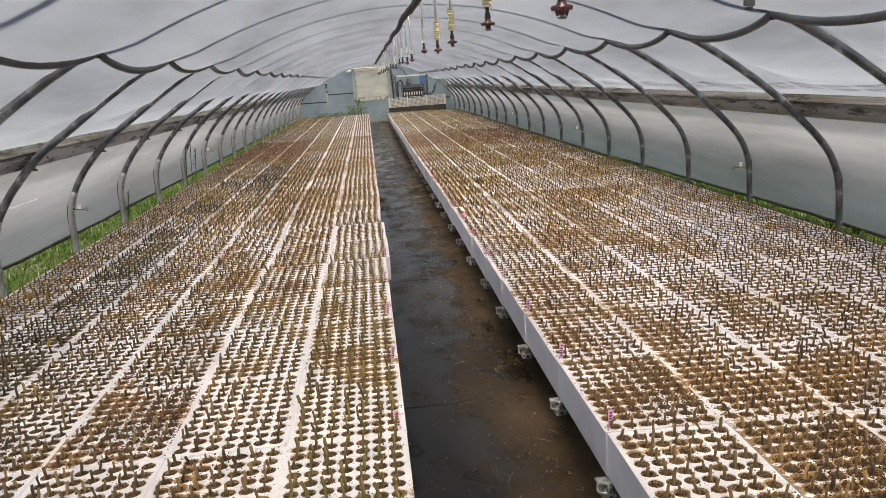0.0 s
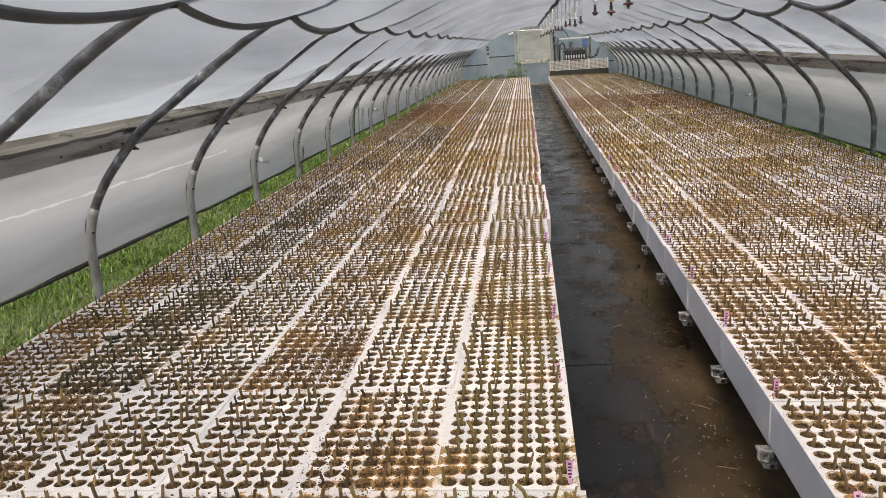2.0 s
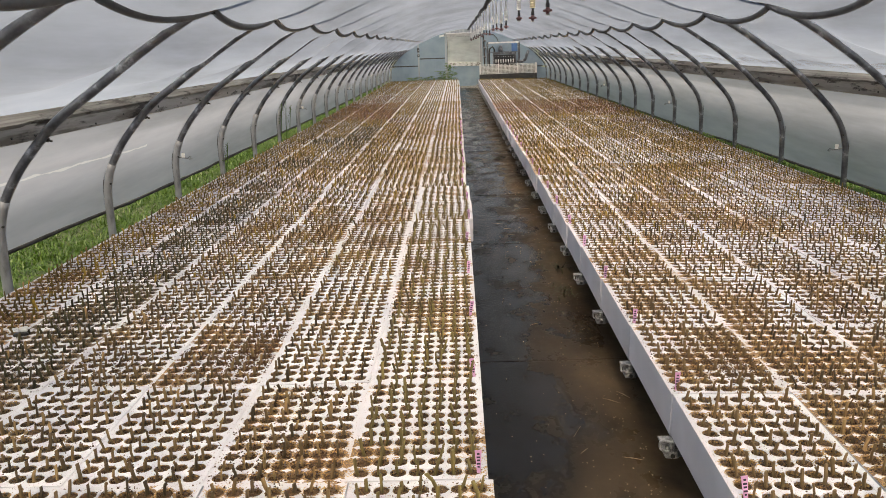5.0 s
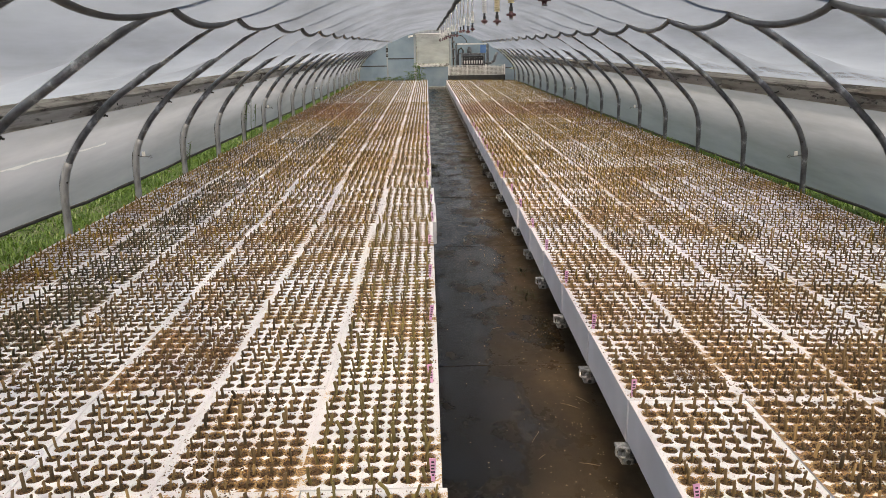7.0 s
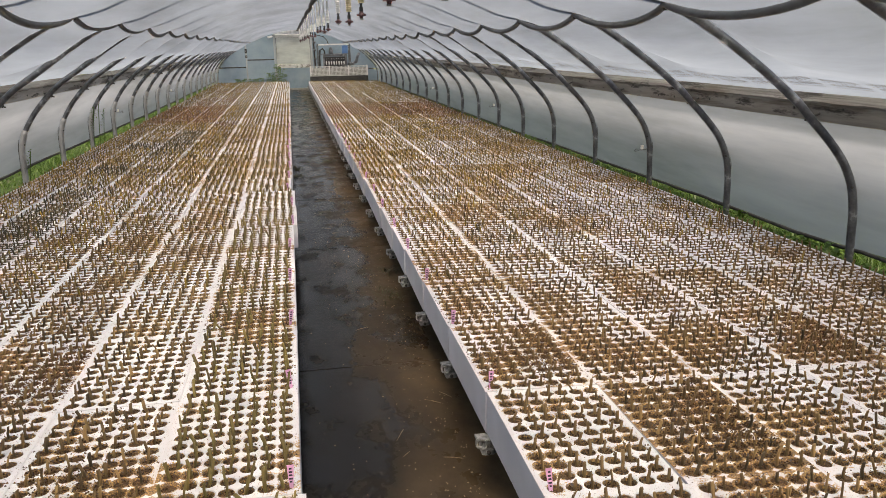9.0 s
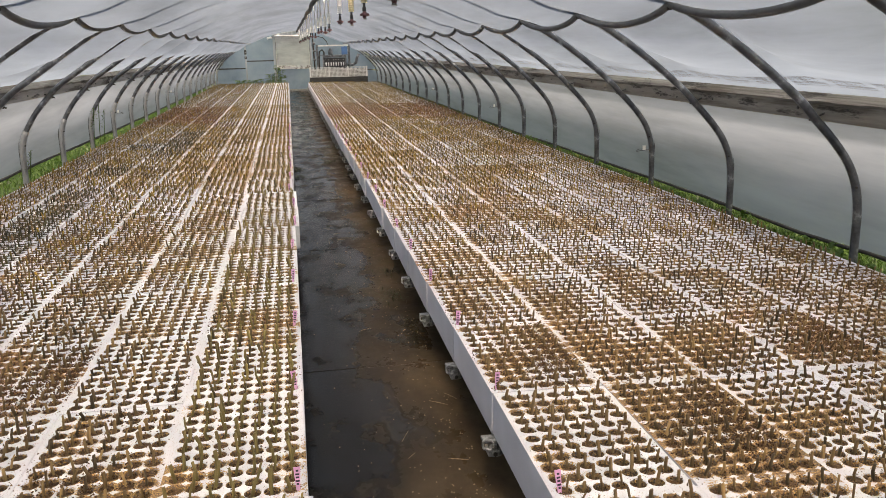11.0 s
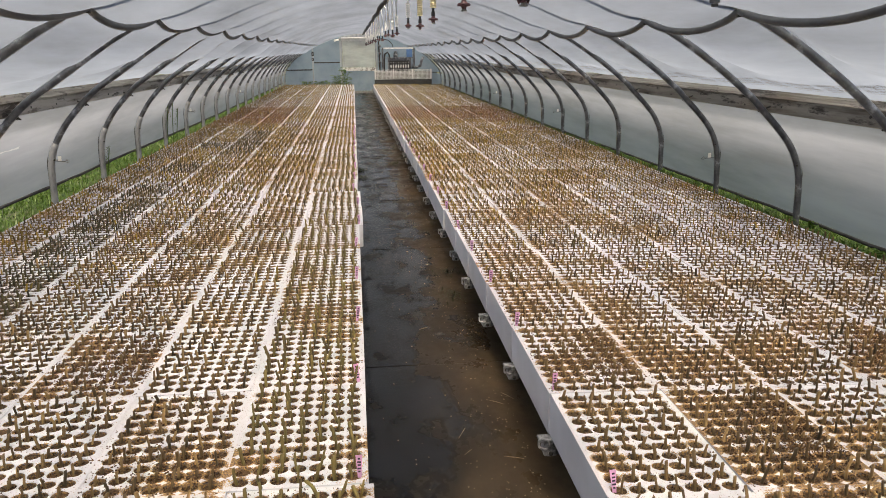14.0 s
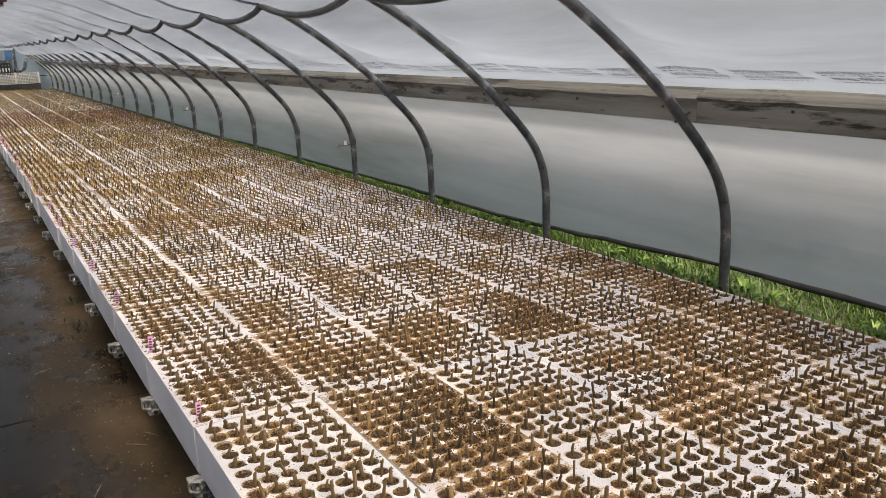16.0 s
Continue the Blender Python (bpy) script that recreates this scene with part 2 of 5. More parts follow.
    if low_clear is not None:
        # condensation clouds the lower part of the sheet
        tc = nt.nodes.new("ShaderNodeTexCoord")
        xyz = nt.nodes.new("ShaderNodeSeparateXYZ")
        link(nt, tc.outputs["Object"], xyz.inputs[0])
        rng = node(nt, "ShaderNodeMapRange")
        for i, v in ((1, 1.15), (2, 1.40), (3, low_clear), (4, clear)):
            rng.inputs[i].default_value = v
        link(nt, calc(nt, "ADD", xyz.outputs[2], calc(nt, "MULTIPLY", calc(nt, "SUBTRACT", w, 0.5), 0.25)), rng.inputs[0])
        # dust and a second layer cloud it along the ridge
        top = node(nt, "ShaderNodeMapRange")
        for i, v in ((1, 1.3), (2, 2.0), (3, 0.95), (4, 0.88)):
            top.inputs[i].default_value = v
        link(nt, calc(nt, "ABSOLUTE", calc(nt, "SUBTRACT", xyz.outputs[0], CX)), top.inputs[0])
        link(nt, calc(nt, "ADD", rng.outputs[0], calc(nt, "MULTIPLY", top.outputs[0], 0.20)), m2.inputs[0])
        haze = node(nt, "ShaderNodeBsdfRefraction", Color=(0.96, 0.97, 0.97, 1), Roughness=0.75, IOR=1.25)
        m3 = node(nt, "ShaderNodeMixShader")
        link(nt, top.outputs[0], m3.inputs[0])
        link(nt, cl.outputs[0], m3.inputs[1])
        link(nt, haze.outputs[0], m3.inputs[2])
        cl = m3
    link(nt, m1.outputs[0], m2.inputs[1])
    link(nt, cl.outputs[0], m2.inputs[2])
    link(nt, m2.outputs[0], out.inputs[0])
    return m


M_FOAM = styrofoam_material()
M_FOAM_FAR = styrofoam_material(True)
M_SOIL = soil_material()
M_STEM = stem_material("bark", [(0.0, (0.056, 0.036, 0.014)), (0.35, (0.162, 0.098, 0.036)), (0.7, (0.213, 0.132, 0.047)), (1.0, (0.403, 0.255, 0.099))])
M_STEM_GREEN = stem_material("green_bark", [(0.0, (0.089, 0.062, 0.020)), (0.4, (0.168, 0.115, 0.032)), (0.7, (0.189, 0.145, 0.036)), (1.0, (0.315, 0.235, 0.063))])
M_STEM_GOLD = stem_material("golden_bark", [(0.0, (0.043, 0.028, 0.004)), (0.3, (0.152, 0.097, 0.009)), (0.65, (0.190, 0.134, 0.010)), (1.0, (0.440, 0.280, 0.028))])
M_STEM_RED = stem_material("reddish_bark", [(0.0, (0.055, 0.025, 0.009)), (0.5, (0.15, 0.065, 0.018)), (1.0, (0.26, 0.13, 0.035))])
M_STEM_DARK = stem_material("dark_bark", [(0.0, (0.022, 0.021, 0.009)), (0.6, (0.06, 0.053, 0.017)), (1.0, (0.12, 0.096, 0.026))])
M_FILM = film_material("roof_film", 0.34, (0.340, 0.405, 0.508), (1.6, 0.5, 1.6), 0.20)
M_CURTAIN = {
    1: film_material("curtain_film_right", 0.20, (0.314, 0.344, 0.402), (0.6, 0.35, 1.5)),
    -1: film_material("curtain_film_left", 0.20, (0.313, 0.342, 0.408), (0.6, 0.35, 2.2), creases=((-0.2, 0.818, 3.1, 0.752),)),
}
M_GALV = simple("galvanised_steel", [(0.30, (0.060, 0.064, 0.070)), (0.46, (0.108, 0.114, 0.123)), (0.58, (0.16, 0.168, 0.18)), (0.67, (0.38, 0.40, 0.42))], 12, 0.38, 0.6, 0.08, 0.002)
M_GALV_PALE = simple("weathered_lit_steel", [(0.30, (0.14, 0.145, 0.15)), (0.44, (0.27, 0.28, 0.285)), (0.60, (0.36, 0.37, 0.375)), (0.70, (0.52, 0.53, 0.53))], 14, 0.5, 0.3, 0.15, 0.002, (1, 1, 0.4))
M_GALV_GREEN = simple("algae_stained_steel", [(0.32, (0.045, 0.055, 0.045)), (0.55, (0.11, 0.13, 0.115)), (0.70, (0.26, 0.29, 0.27))], 14, 0.5, 0.4, 0.15, 0.002, (1, 1, 0.4))
M_HOSE = simple("grey_hose", [(0.3, (0.035, 0.037, 0.04)), (0.7, (0.085, 0.088, 0.094))], 9, 0.5, 0.0, 0.2, 0.002)


def board_material(name, pale, mid, scale, stretch):
    """Old painted timber: grain along the plank, dark weather stains and knots."""
    m, nt, b = material(name)
    grain = noise_tex(nt, scale, 6, 0.65, "Object", stretch)
    c = ramp(nt, grain, [(0.3, mid), (0.6, pale)])
    blot = noise_tex(nt, 13.0, 5, 0.7, "Object", (1, 0.26, 1.5))
    big = noise_tex(nt, 1.3, 2, 0.5, "Object", (1, 1, 1))
    f = calc(nt, "ADD", blot, calc(nt, "MULTIPLY", big, 0.35))
    f = calc(nt, "MINIMUM", calc(nt, "MAXIMUM", calc(nt, "MULTIPLY", calc(nt, "SUBTRACT", f, 0.735), 9.0), 0.0), 0.92)
    # long brown water marks
    run = noise_tex(nt, 7.0, 4, 0.6, "Object", (1, 0.16, 2.2))
    run = calc(nt, "MINIMUM", calc(nt, "MAXIMUM", calc(nt, "MULTIPLY", calc(nt, "SUBTRACT", run, 0.535), 7.0), 0.0), 0.72)
    c = mix_color(nt, run, c, (0.075, 0.058, 0.038))
    c = mix_color(nt, f, c, (0.022, 0.018, 0.013))
    link(nt, c, b.inputs["Base Color"])
    b.inputs["Roughness"].default_value = 0.8
    bump(nt, b, calc(nt, "ADD", grain, calc(nt, "MULTIPLY", f, -0.5)), 0.6, 0.004)
    return m


M_BOARD = board_material("weathered_white_wood", (0.35, 0.34, 0.317), (0.18, 0.173, 0.157), 5.5, (1.5, 0.16, 2.6))
M_BOARD_DIRTY = board_material("dirty_white_wood", (0.27, 0.257, 0.226), (0.135, 0.123, 0.102), 5.5, (1.5, 0.16, 2.6))
M_RIM = board_material("bare_wood", (0.235, 0.230, 0.208), (0.065, 0.058, 0.044), 13, (2.5, 0.07, 3))
M_ALU = simple("dull_aluminium", [(0.35, (0.10, 0.10, 0.096)), (0.5, (0.24, 0.24, 0.235)), (0.65, (0.46, 0.46, 0.45))], 60, 0.5, 0.15, 0.4, 0.003)
M_DARK = simple("dark_rubber", [(0.3, (0.018, 0.018, 0.016)), (0.7, (0.05, 0.048, 0.042))], 12, 0.7)
M_CONC = simple("grey_concrete", [(0.3, (0.16, 0.155, 0.145)), (0.7, (0.34, 0.33, 0.31))], 25, 0.85, 0, 0.6, 0.004)
M_WHITE = simple("white_paint", [(0.25, (0.45, 0.45, 0.43)), (0.6, (0.72, 0.72, 0.70))], 9, 0.55)
M_BLUE = simple("pale_blue_paint", [(0.25, (0.14, 0.20, 0.25)), (0.5, (0.215, 0.285, 0.345)), (0.8, (0.27, 0.345, 0.40))], 2.2, 0.6, 0, 0.25, 0.003)
M_BLUE2 = simple("deep_blue_plastic", [(0.3, (0.06, 0.14, 0.34)), (0.7, (0.10, 0.22, 0.48))], 6, 0.45)
M_PINK = simple("pink_plastic", [(0.3, (0.60, 0.30, 0.52)), (0.7, (0.70, 0.40, 0.62))], 30, 0.5, 0, 0)
M_INK = simple("black_ink", [(0.3, (0.02, 0.015, 0.03)), (0.7, (0.05, 0.03, 0.06))], 60, 0.6, 0, 0)
M_PRINT = simple("grey_print", [(0.3, (0.05, 0.05, 0.056)), (0.7, (0.12, 0.12, 0.13))], 40, 0.6, 0, 0)
M_BEIGE = simple("beige_weight", [(0.3, (0.50, 0.43, 0.25)), (0.7, (0.66, 0.58, 0.38))], 40, 0.55, 0, 0.1)
M_BROWN = simple("maroon_plastic", [(0.3, (0.075, 0.026, 0.03)), (0.7, (0.15, 0.06, 0.062))], 40, 0.4, 0, 0.1)
M_BLACK = simple("black_plastic", [(0.3, (0.012, 0.012, 0.012)), (0.7, (0.03, 0.03, 0.03))], 20, 0.45, 0, 0.1)
M_TUBE = simple("white_tube", [(0.3, (0.6, 0.6, 0.58)), (0.7, (0.74, 0.74, 0.72))], 15, 0.4, 0, 0)


def floor_material():
    """Wet old concrete: bare slabs darkened for the left bed's shade, brown silt lightened towards the right, shallow
    water.
    """
    m, nt, b = material("wet_concrete")
    tc = nt.nodes.new("ShaderNodeTexCoord")
    xyz = nt.nodes.new("ShaderNodeSeparateXYZ")
    link(nt, tc.outputs["Object"], xyz.inputs[0])
    big = noise_tex(nt, 1.5, 6, 0.66, "Object", (1.4, 0.7, 1))
    mid = noise_tex(nt, 4.5, 5, 0.62, "Object", (1.0, 0.6, 1))
    fine = noise_tex(nt, 26, 6, 0.7)
    # near-black base paints the left bed's shade into the concrete
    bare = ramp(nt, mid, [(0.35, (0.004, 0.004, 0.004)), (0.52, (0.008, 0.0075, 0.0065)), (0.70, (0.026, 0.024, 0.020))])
    lit_silt = ramp(nt, big, [(0.36, (0.045, 0.033, 0.020)), (0.52, (0.088, 0.064, 0.038)), (0.68, (0.135, 0.098, 0.060))])
    # runs from the painted shade to the silt, which is brightened under the right bed
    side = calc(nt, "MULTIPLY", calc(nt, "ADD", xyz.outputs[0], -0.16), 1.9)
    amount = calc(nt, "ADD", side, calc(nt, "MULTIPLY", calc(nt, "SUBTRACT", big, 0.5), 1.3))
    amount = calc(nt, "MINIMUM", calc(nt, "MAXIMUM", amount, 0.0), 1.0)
    c = mix_color(nt, amount, bare, lit_silt)
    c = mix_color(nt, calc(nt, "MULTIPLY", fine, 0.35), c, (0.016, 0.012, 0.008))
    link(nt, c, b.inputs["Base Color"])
    wet = calc(nt, "ADD", calc(nt, "MULTIPLY", mid, 0.8), calc(nt, "MULTIPLY", amount, 0.22))
    wet = calc(nt, "ADD", wet, calc(nt, "MULTIPLY", fine, 0.18))
    rough = ramp(nt, wet, [(0.42, (0.07, 0.07, 0.07)), (0.58, (0.30, 0.30, 0.30)), (0.78, (0.65, 0.65, 0.65))])
    link(nt, rough, b.inputs["Roughness"])
    link(nt, ramp(nt, wet, [(0.44, (0.14, 0.14, 0.14)), (0.58, (0.025, 0.025, 0.025))]), b.inputs["Specular IOR Level"])
    bump(nt, b, fine, 0.25, 0.004)
    return m


def grass_material(name, stops, glow=(0.085, 0.135, 0.015)):
    m, nt, b = material(name)
    geo = nt.nodes.new("ShaderNodeNewGeometry")
    link(nt, ramp(nt, geo.outputs["Random Per Island"], stops), b.inputs["Base Color"])
    b.inputs["Roughness"].default_value = 0.5
    tr = node(nt, "ShaderNodeBsdfTranslucent", Color=(*glow, 1))
    mx = node(nt, "ShaderNodeMixShader", Fac=0.35)
    link(nt, b.outputs[0], mx.inputs[1])
    link(nt, tr.outputs[0], mx.inputs[2])
    link(nt, mx.outputs[0], nt.nodes["Material Output"].inputs[0])
    return m


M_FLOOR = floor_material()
M_DIRT = simple("damp_earth", [(0.3, (0.03, 0.024, 0.016)), (0.7, (0.085, 0.062, 0.038))], 6, 0.9, 0, 0.8, 0.02)
M_GROUND = simple("meadow", [(0.3, (0.029, 0.037, 0.017)), (0.52, (0.067, 0.083, 0.042)), (0.7, (0.126, 0.130, 0.075))], 22, 0.9, 0, 0.8, 0.03)
M_GRASS = grass_material("grass_blades", [(0.0, (0.020, 0.046, 0.006)), (0.5, (0.042, 0.084, 0.011)), (0.98, (0.075, 0.125, 0.018)), (1.0, (0.14, 0.14, 0.05))], (0.070, 0.135, 0.010))
M_LEAF = grass_material("weed_leaves", [(0.0, (0.025, 0.062, 0.010)), (0.6, (0.07, 0.135, 0.022)), (1.0, (0.14, 0.22, 0.04))], (0.11, 0.18, 0.022))
M_LITTER = simple("pale_litter", [(0.3, (0.10, 0.07, 0.04)), (0.7, (0.34, 0.26, 0.16))], 90, 0.8, 0, 0)
M_DULL = simple("dark_weed", [(0.3, (0.018, 0.02, 0.010)), (0.7, (0.055, 0.06, 0.025))], 30, 0.7, 0, 0)
M_MILK = film_material("milky_fibreglass", 0.06, (0.72, 0.74, 0.70), (1, 1, 1))
M_PEEL = simple("peeling_paint", [(0.4, (0.22, 0.20, 0.18)), (0.5, (0.55, 0.55, 0.53)), (0.8, (0.7, 0.7, 0.68))], 12, 0.7, 0, 0.6, 0.003)
M_POST = simple("grey_post_wood", [(0.3, (0.22, 0.24, 0.25)), (0.7, (0.40, 0.43, 0.45))], 6, 0.7, 0, 0.4, 0.003, (3, 3, 0.3))


# ---------- mesh helpers ----------
def mesh_object(name, bm, mat, parent=None, label="", smooth=False):
    me = bpy.data.meshes.new(name)
    if smooth:
        for f in bm.faces:
            f.smooth = True
    bm.to_mesh(me)
    bm.free()
    me.materials.append(mat)
    ob = new(name, me)
    if parent:
        ob.parent = parent
    if label:
        tagged(ob, label)
    return ob


def part(name, bm, mat, parent, label="", smooth=False):
    return mesh_object(name, bm, mat, parent, label, smooth)


def thing(name, label, category, group="", kind="", m=None):
    ob = new(name)
    if m is not None:
        ob.matrix_basis = m
    return tagged(ob, label, category, group, kind)


def raw_mesh(name, verts, faces, mat, smooth=False):
    me = bpy.data.meshes.new(name)
    me.from_pydata([tuple(v) for v in verts], [], faces)
    me.materials.append(mat)
    if smooth:
        me.shade_smooth()
    me.update()
    return me


def box(bm, x0, x1, y0, y1, z0, z1, bevel=0.0):
    r = bmesh.ops.create_cube(bm, size=1, matrix=Matrix.LocRotScale(((x0 + x1) / 2, (y0 + y1) / 2, (z0 + z1) / 2), None, (x1 - x0, y1 - y0, z1 - z0)))
    if bevel:
        es = list({e for v in r["verts"] for e in v.link_edges})
        bmesh.ops.bevel(bm, geom=es, offset=bevel, segments=2, affect="EDGES", profile=0.6)
    return bm


def cyl(bm, a, b, r0, r1=None, n=12, caps=True):
    a, b = Vector(a), Vector(b)
    d = b - a
    m = Matrix.Translation((a + b) / 2) @ d.to_track_quat("Z", "Y").to_matrix().to_4x4()
    bmesh.ops.create_cone(bm, cap_ends=caps, segments=n, radius1=r0, radius2=r0 if r1 is None else r1, depth=d.length, matrix=m)
    return bm


def sweep(bm, pts, radius, n=10, caps=True):
    """A round tube along a line of points."""
    pts = [Vector(p) for p in pts]
    rings, up = [], None
    for i, p in enumerate(pts):
        t = (pts[min(i + 1, len(pts) - 1)] - pts[max(i - 1, 0)]).normalized()
        if up is None:
            up = t.orthogonal().normalized()
        up = (up - t * up.dot(t)).normalized()
        side = t.cross(up)
        r = radius(i) if callable(radius) else radius
        rings.append([bm.verts.new(p + (up * math.cos(2 * math.pi * k / n) + side * math.sin(2 * math.pi * k / n)) * r) for k in range(n)])
    for a, b in zip(rings, rings[1:]):
        for k in range(n):
            bm.faces.new((a[k], a[(k + 1) % n], b[(k + 1) % n], b[k]))
    if caps:
        bm.faces.new(rings[0][::-1])
        bm.faces.new(rings[-1])
    return bm


# ---------- the hoop's profile ----------
def hoop_z(o):
    return 1.897 - 0.180 * o * o


def side_shift(s):
    return -0.010 * s


# lower bend of the hoops: (distance from the ridge line, height), right and left
KNEE = {
    1: ((1.74, 1.338), (1.875, 1.243), (2.005, 1.145), (2.14, 1.032), (2.215, 0.955), (2.33, 0.838), (2.42, 0.727), (2.476, 0.612), (2.501, 0.487), (2.506, 0.36), (2.51, -0.15)),
    -1: ((1.74, 1.358), (1.885, 1.258), (2.0, 1.179), (2.107, 1.108), (2.202, 1.030), (2.303, 0.924), (2.374, 0.838), (2.45, 0.716), (2.488, 0.607), (2.503, 0.47), (2.506, -0.15)),
}


def hoop_profile(s, grow=0.0, n_arc=16):
    """Points (x, z) of one half, from the apex down to the ground, s = 1 right, -1 left."""
    line = [(1.6 * i / n_arc, hoop_z(1.6 * i / n_arc) + side_shift(s)) for i in range(n_arc + 1)]
    keys = [Vector(line[-2]), Vector(line[-1])] + [Vector(k) for k in KNEE[s]]
    for i in range(1, len(keys) - 1):
        a, b, c, d = keys[i - 1], keys[i], keys[i + 1], keys[min(i + 2, len(keys) - 1)]
        for t in (1 / 3, 2 / 3, 1.0):
            q = b * 2 + (c - a) * t + (a * 2 - b * 5 + c * 4 - d) * t * t + (b * 3 - a - c * 3 + d) * t ** 3
            line.append((min(q.x / 2, HALF), q.y / 2))
    pts = []
    for i, (o, z) in enumerate(line):
        p, q = line[max(i - 1, 0)], line[min(i + 1, len(line) - 1)]
        d = Vector((q[0] - p[0], q[1] - p[1])).normalized()
        pts.append((o - d.y * grow, z + d.x * grow))
    return [(CX + s * o, z) for o, z in pts]


N_HOOPS = 21
FIRST_HOOP = -2


def hoop_y(k):
    return HOOP_Y0 + HOOP_STEP * k


# ---------- ground, floor ----------
def build_ground():
    xs = [-320, -120, -40, -14, -6, -3.2, CX - HALF - 0.25, CX - HALF + 0.06, CX - HALF + 0.22, -1.2, -0.15, 0.75, 1.9, CX + HALF - 0.22, CX + HALF - 0.06, CX + HALF + 0.25, 3.9, 7, 15, 40, 120, 320]
    zs = []
    for x in xs:
        o = abs(x - CX)
        zs.append(0.13 if o > HALF - 0.1 else (0.05 if o > HALF - 0.3 else -0.03))
    ys = [-320, -120, -40, -12, -5] + [-3 + i * 1.5 for i in range(20)] + [34, 60, 120, 320]
    bm = bmesh.new()
    grid = [[bm.verts.new((x, y, z + (0.02 * math.sin(x * 3 + y * 1.7) if abs(x - CX) > HALF else 0))) for x, z in zip(xs, zs)] for y in ys]
    for a, b in zip(grid, grid[1:]):
        for i in range(len(xs) - 1):
            bm.faces.new((a[i], a[i + 1], b[i + 1], b[i]))
    ob = mesh_object("ground", bm, M_GROUND, smooth=True)
    tagged(ob, "grassy meadow ground around and under the tunnel", "ground", kind="structure")


def build_floor():
    fl = thing("floor", "dark wet concrete aisle floor with cracks and puddles", "floor", kind="structure")
    joints = [-3.6, -0.95, 0.93, 3.08, 4.95, 6.25, 8.1, 10.3, 12.4, 14.6, 16.8, 19.0, 21.2, 24.3]
    for a, b in zip(joints, joints[1:]):
        bm = bmesh.new()
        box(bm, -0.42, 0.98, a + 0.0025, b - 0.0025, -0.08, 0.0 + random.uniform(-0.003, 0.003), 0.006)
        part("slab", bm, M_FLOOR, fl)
    bm = bmesh.new()
    box(bm, -2.2, -0.43, -3.6, 24.3, -0.1, -0.008)
    part("earth_bed", bm, M_DIRT, fl, "damp bare earth under the trays")
    bm = bmesh.new()
    box(bm, 0.99, 2.75, -3.6, 24.3, -0.1, -0.008)
    part("earth_bed", bm, M_DIRT, fl, "damp bare earth under the trays")


def build_debris():
    rnd = random.Random(41)
    V, F = [], []
    for _ in range(950):
        x = XR - abs(rnd.gauss(0, 0.11)) if rnd.random() < 0.85 else rnd.uniform(0.03, 0.5)
        y = -1.2 + 11 * rnd.random() ** 1.4
        s, a = rnd.uniform(0.0015, 0.0045), rnd.uniform(0, 6.28)
        c = len(V)
        for k in range(3):
            V.append((x + s * math.cos(a + 2.1 * k), y + s * math.sin(a + 2.1 * k), 0.004))
        V.append((x, y, 0.004 + s))
        F += [(c, c + 1, c + 3), (c + 1, c + 2, c + 3), (c + 2, c, c + 3)]
    for _ in range(26):
        x, y, a, ln = rnd.uniform(0.22, 0.54), -1 + 9 * rnd.random() ** 1.3, rnd.uniform(0, 6.28), rnd.uniform(0.02, 0.09)
        c = len(V)
        dx, dy = math.cos(a), math.sin(a)
        for t, h in ((0, 0.004), (1, 0.007)):
            for q in (-1, 1):
                V.append((x + dx * ln * t - dy * 0.0012 * q, y + dy * ln * t + dx * 0.0012 * q, h))
        V.append((x + dx * ln / 2, y + dy * ln / 2, 0.0085))
        F += [(c, c + 1, c + 4), (c + 1, c + 3, c + 4), (c + 3, c + 2, c + 4), (c + 2, c, c + 4)]
    ob = new("floor_litter", raw_mesh("floor_litter", V, F, M_LITTER))
    tagged(ob, "soil crumbs and straw bits on the wet floor", "litter", kind="stuff")
    # wet leaf clumps
    for x, y, n in ((0.42, 7.3, 60), (0.47, 7.45, 40), (0.03, 6.9, 70), (0.05, 6.3, 40), (0.50, 1.9, 50), (0.53, 2.4, 30)):
        V, F = [], []
        for _ in range(n):
            a, r = rnd.uniform(0, 6.28), rnd.gauss(0, 0.05)
            blade(V, F, r * math.cos(a), r * 1.6 * math.sin(a), 0.0, rnd.uniform(0.01, 0.06), 0.006, rnd.uniform(0, 6.28), rnd.uniform(0.03, 0.09), rnd)
        w = thing("weed_tuft", "dark wet weed tuft lying on the aisle floor", "weed", "tufts on the floor", m=pose(x, y, 0.001))
        ob = new("foliage", raw_mesh("foliage", V, F, M_DULL))
        ob.parent = w
        tagged(ob, "dark wet blades", kind="stuff")


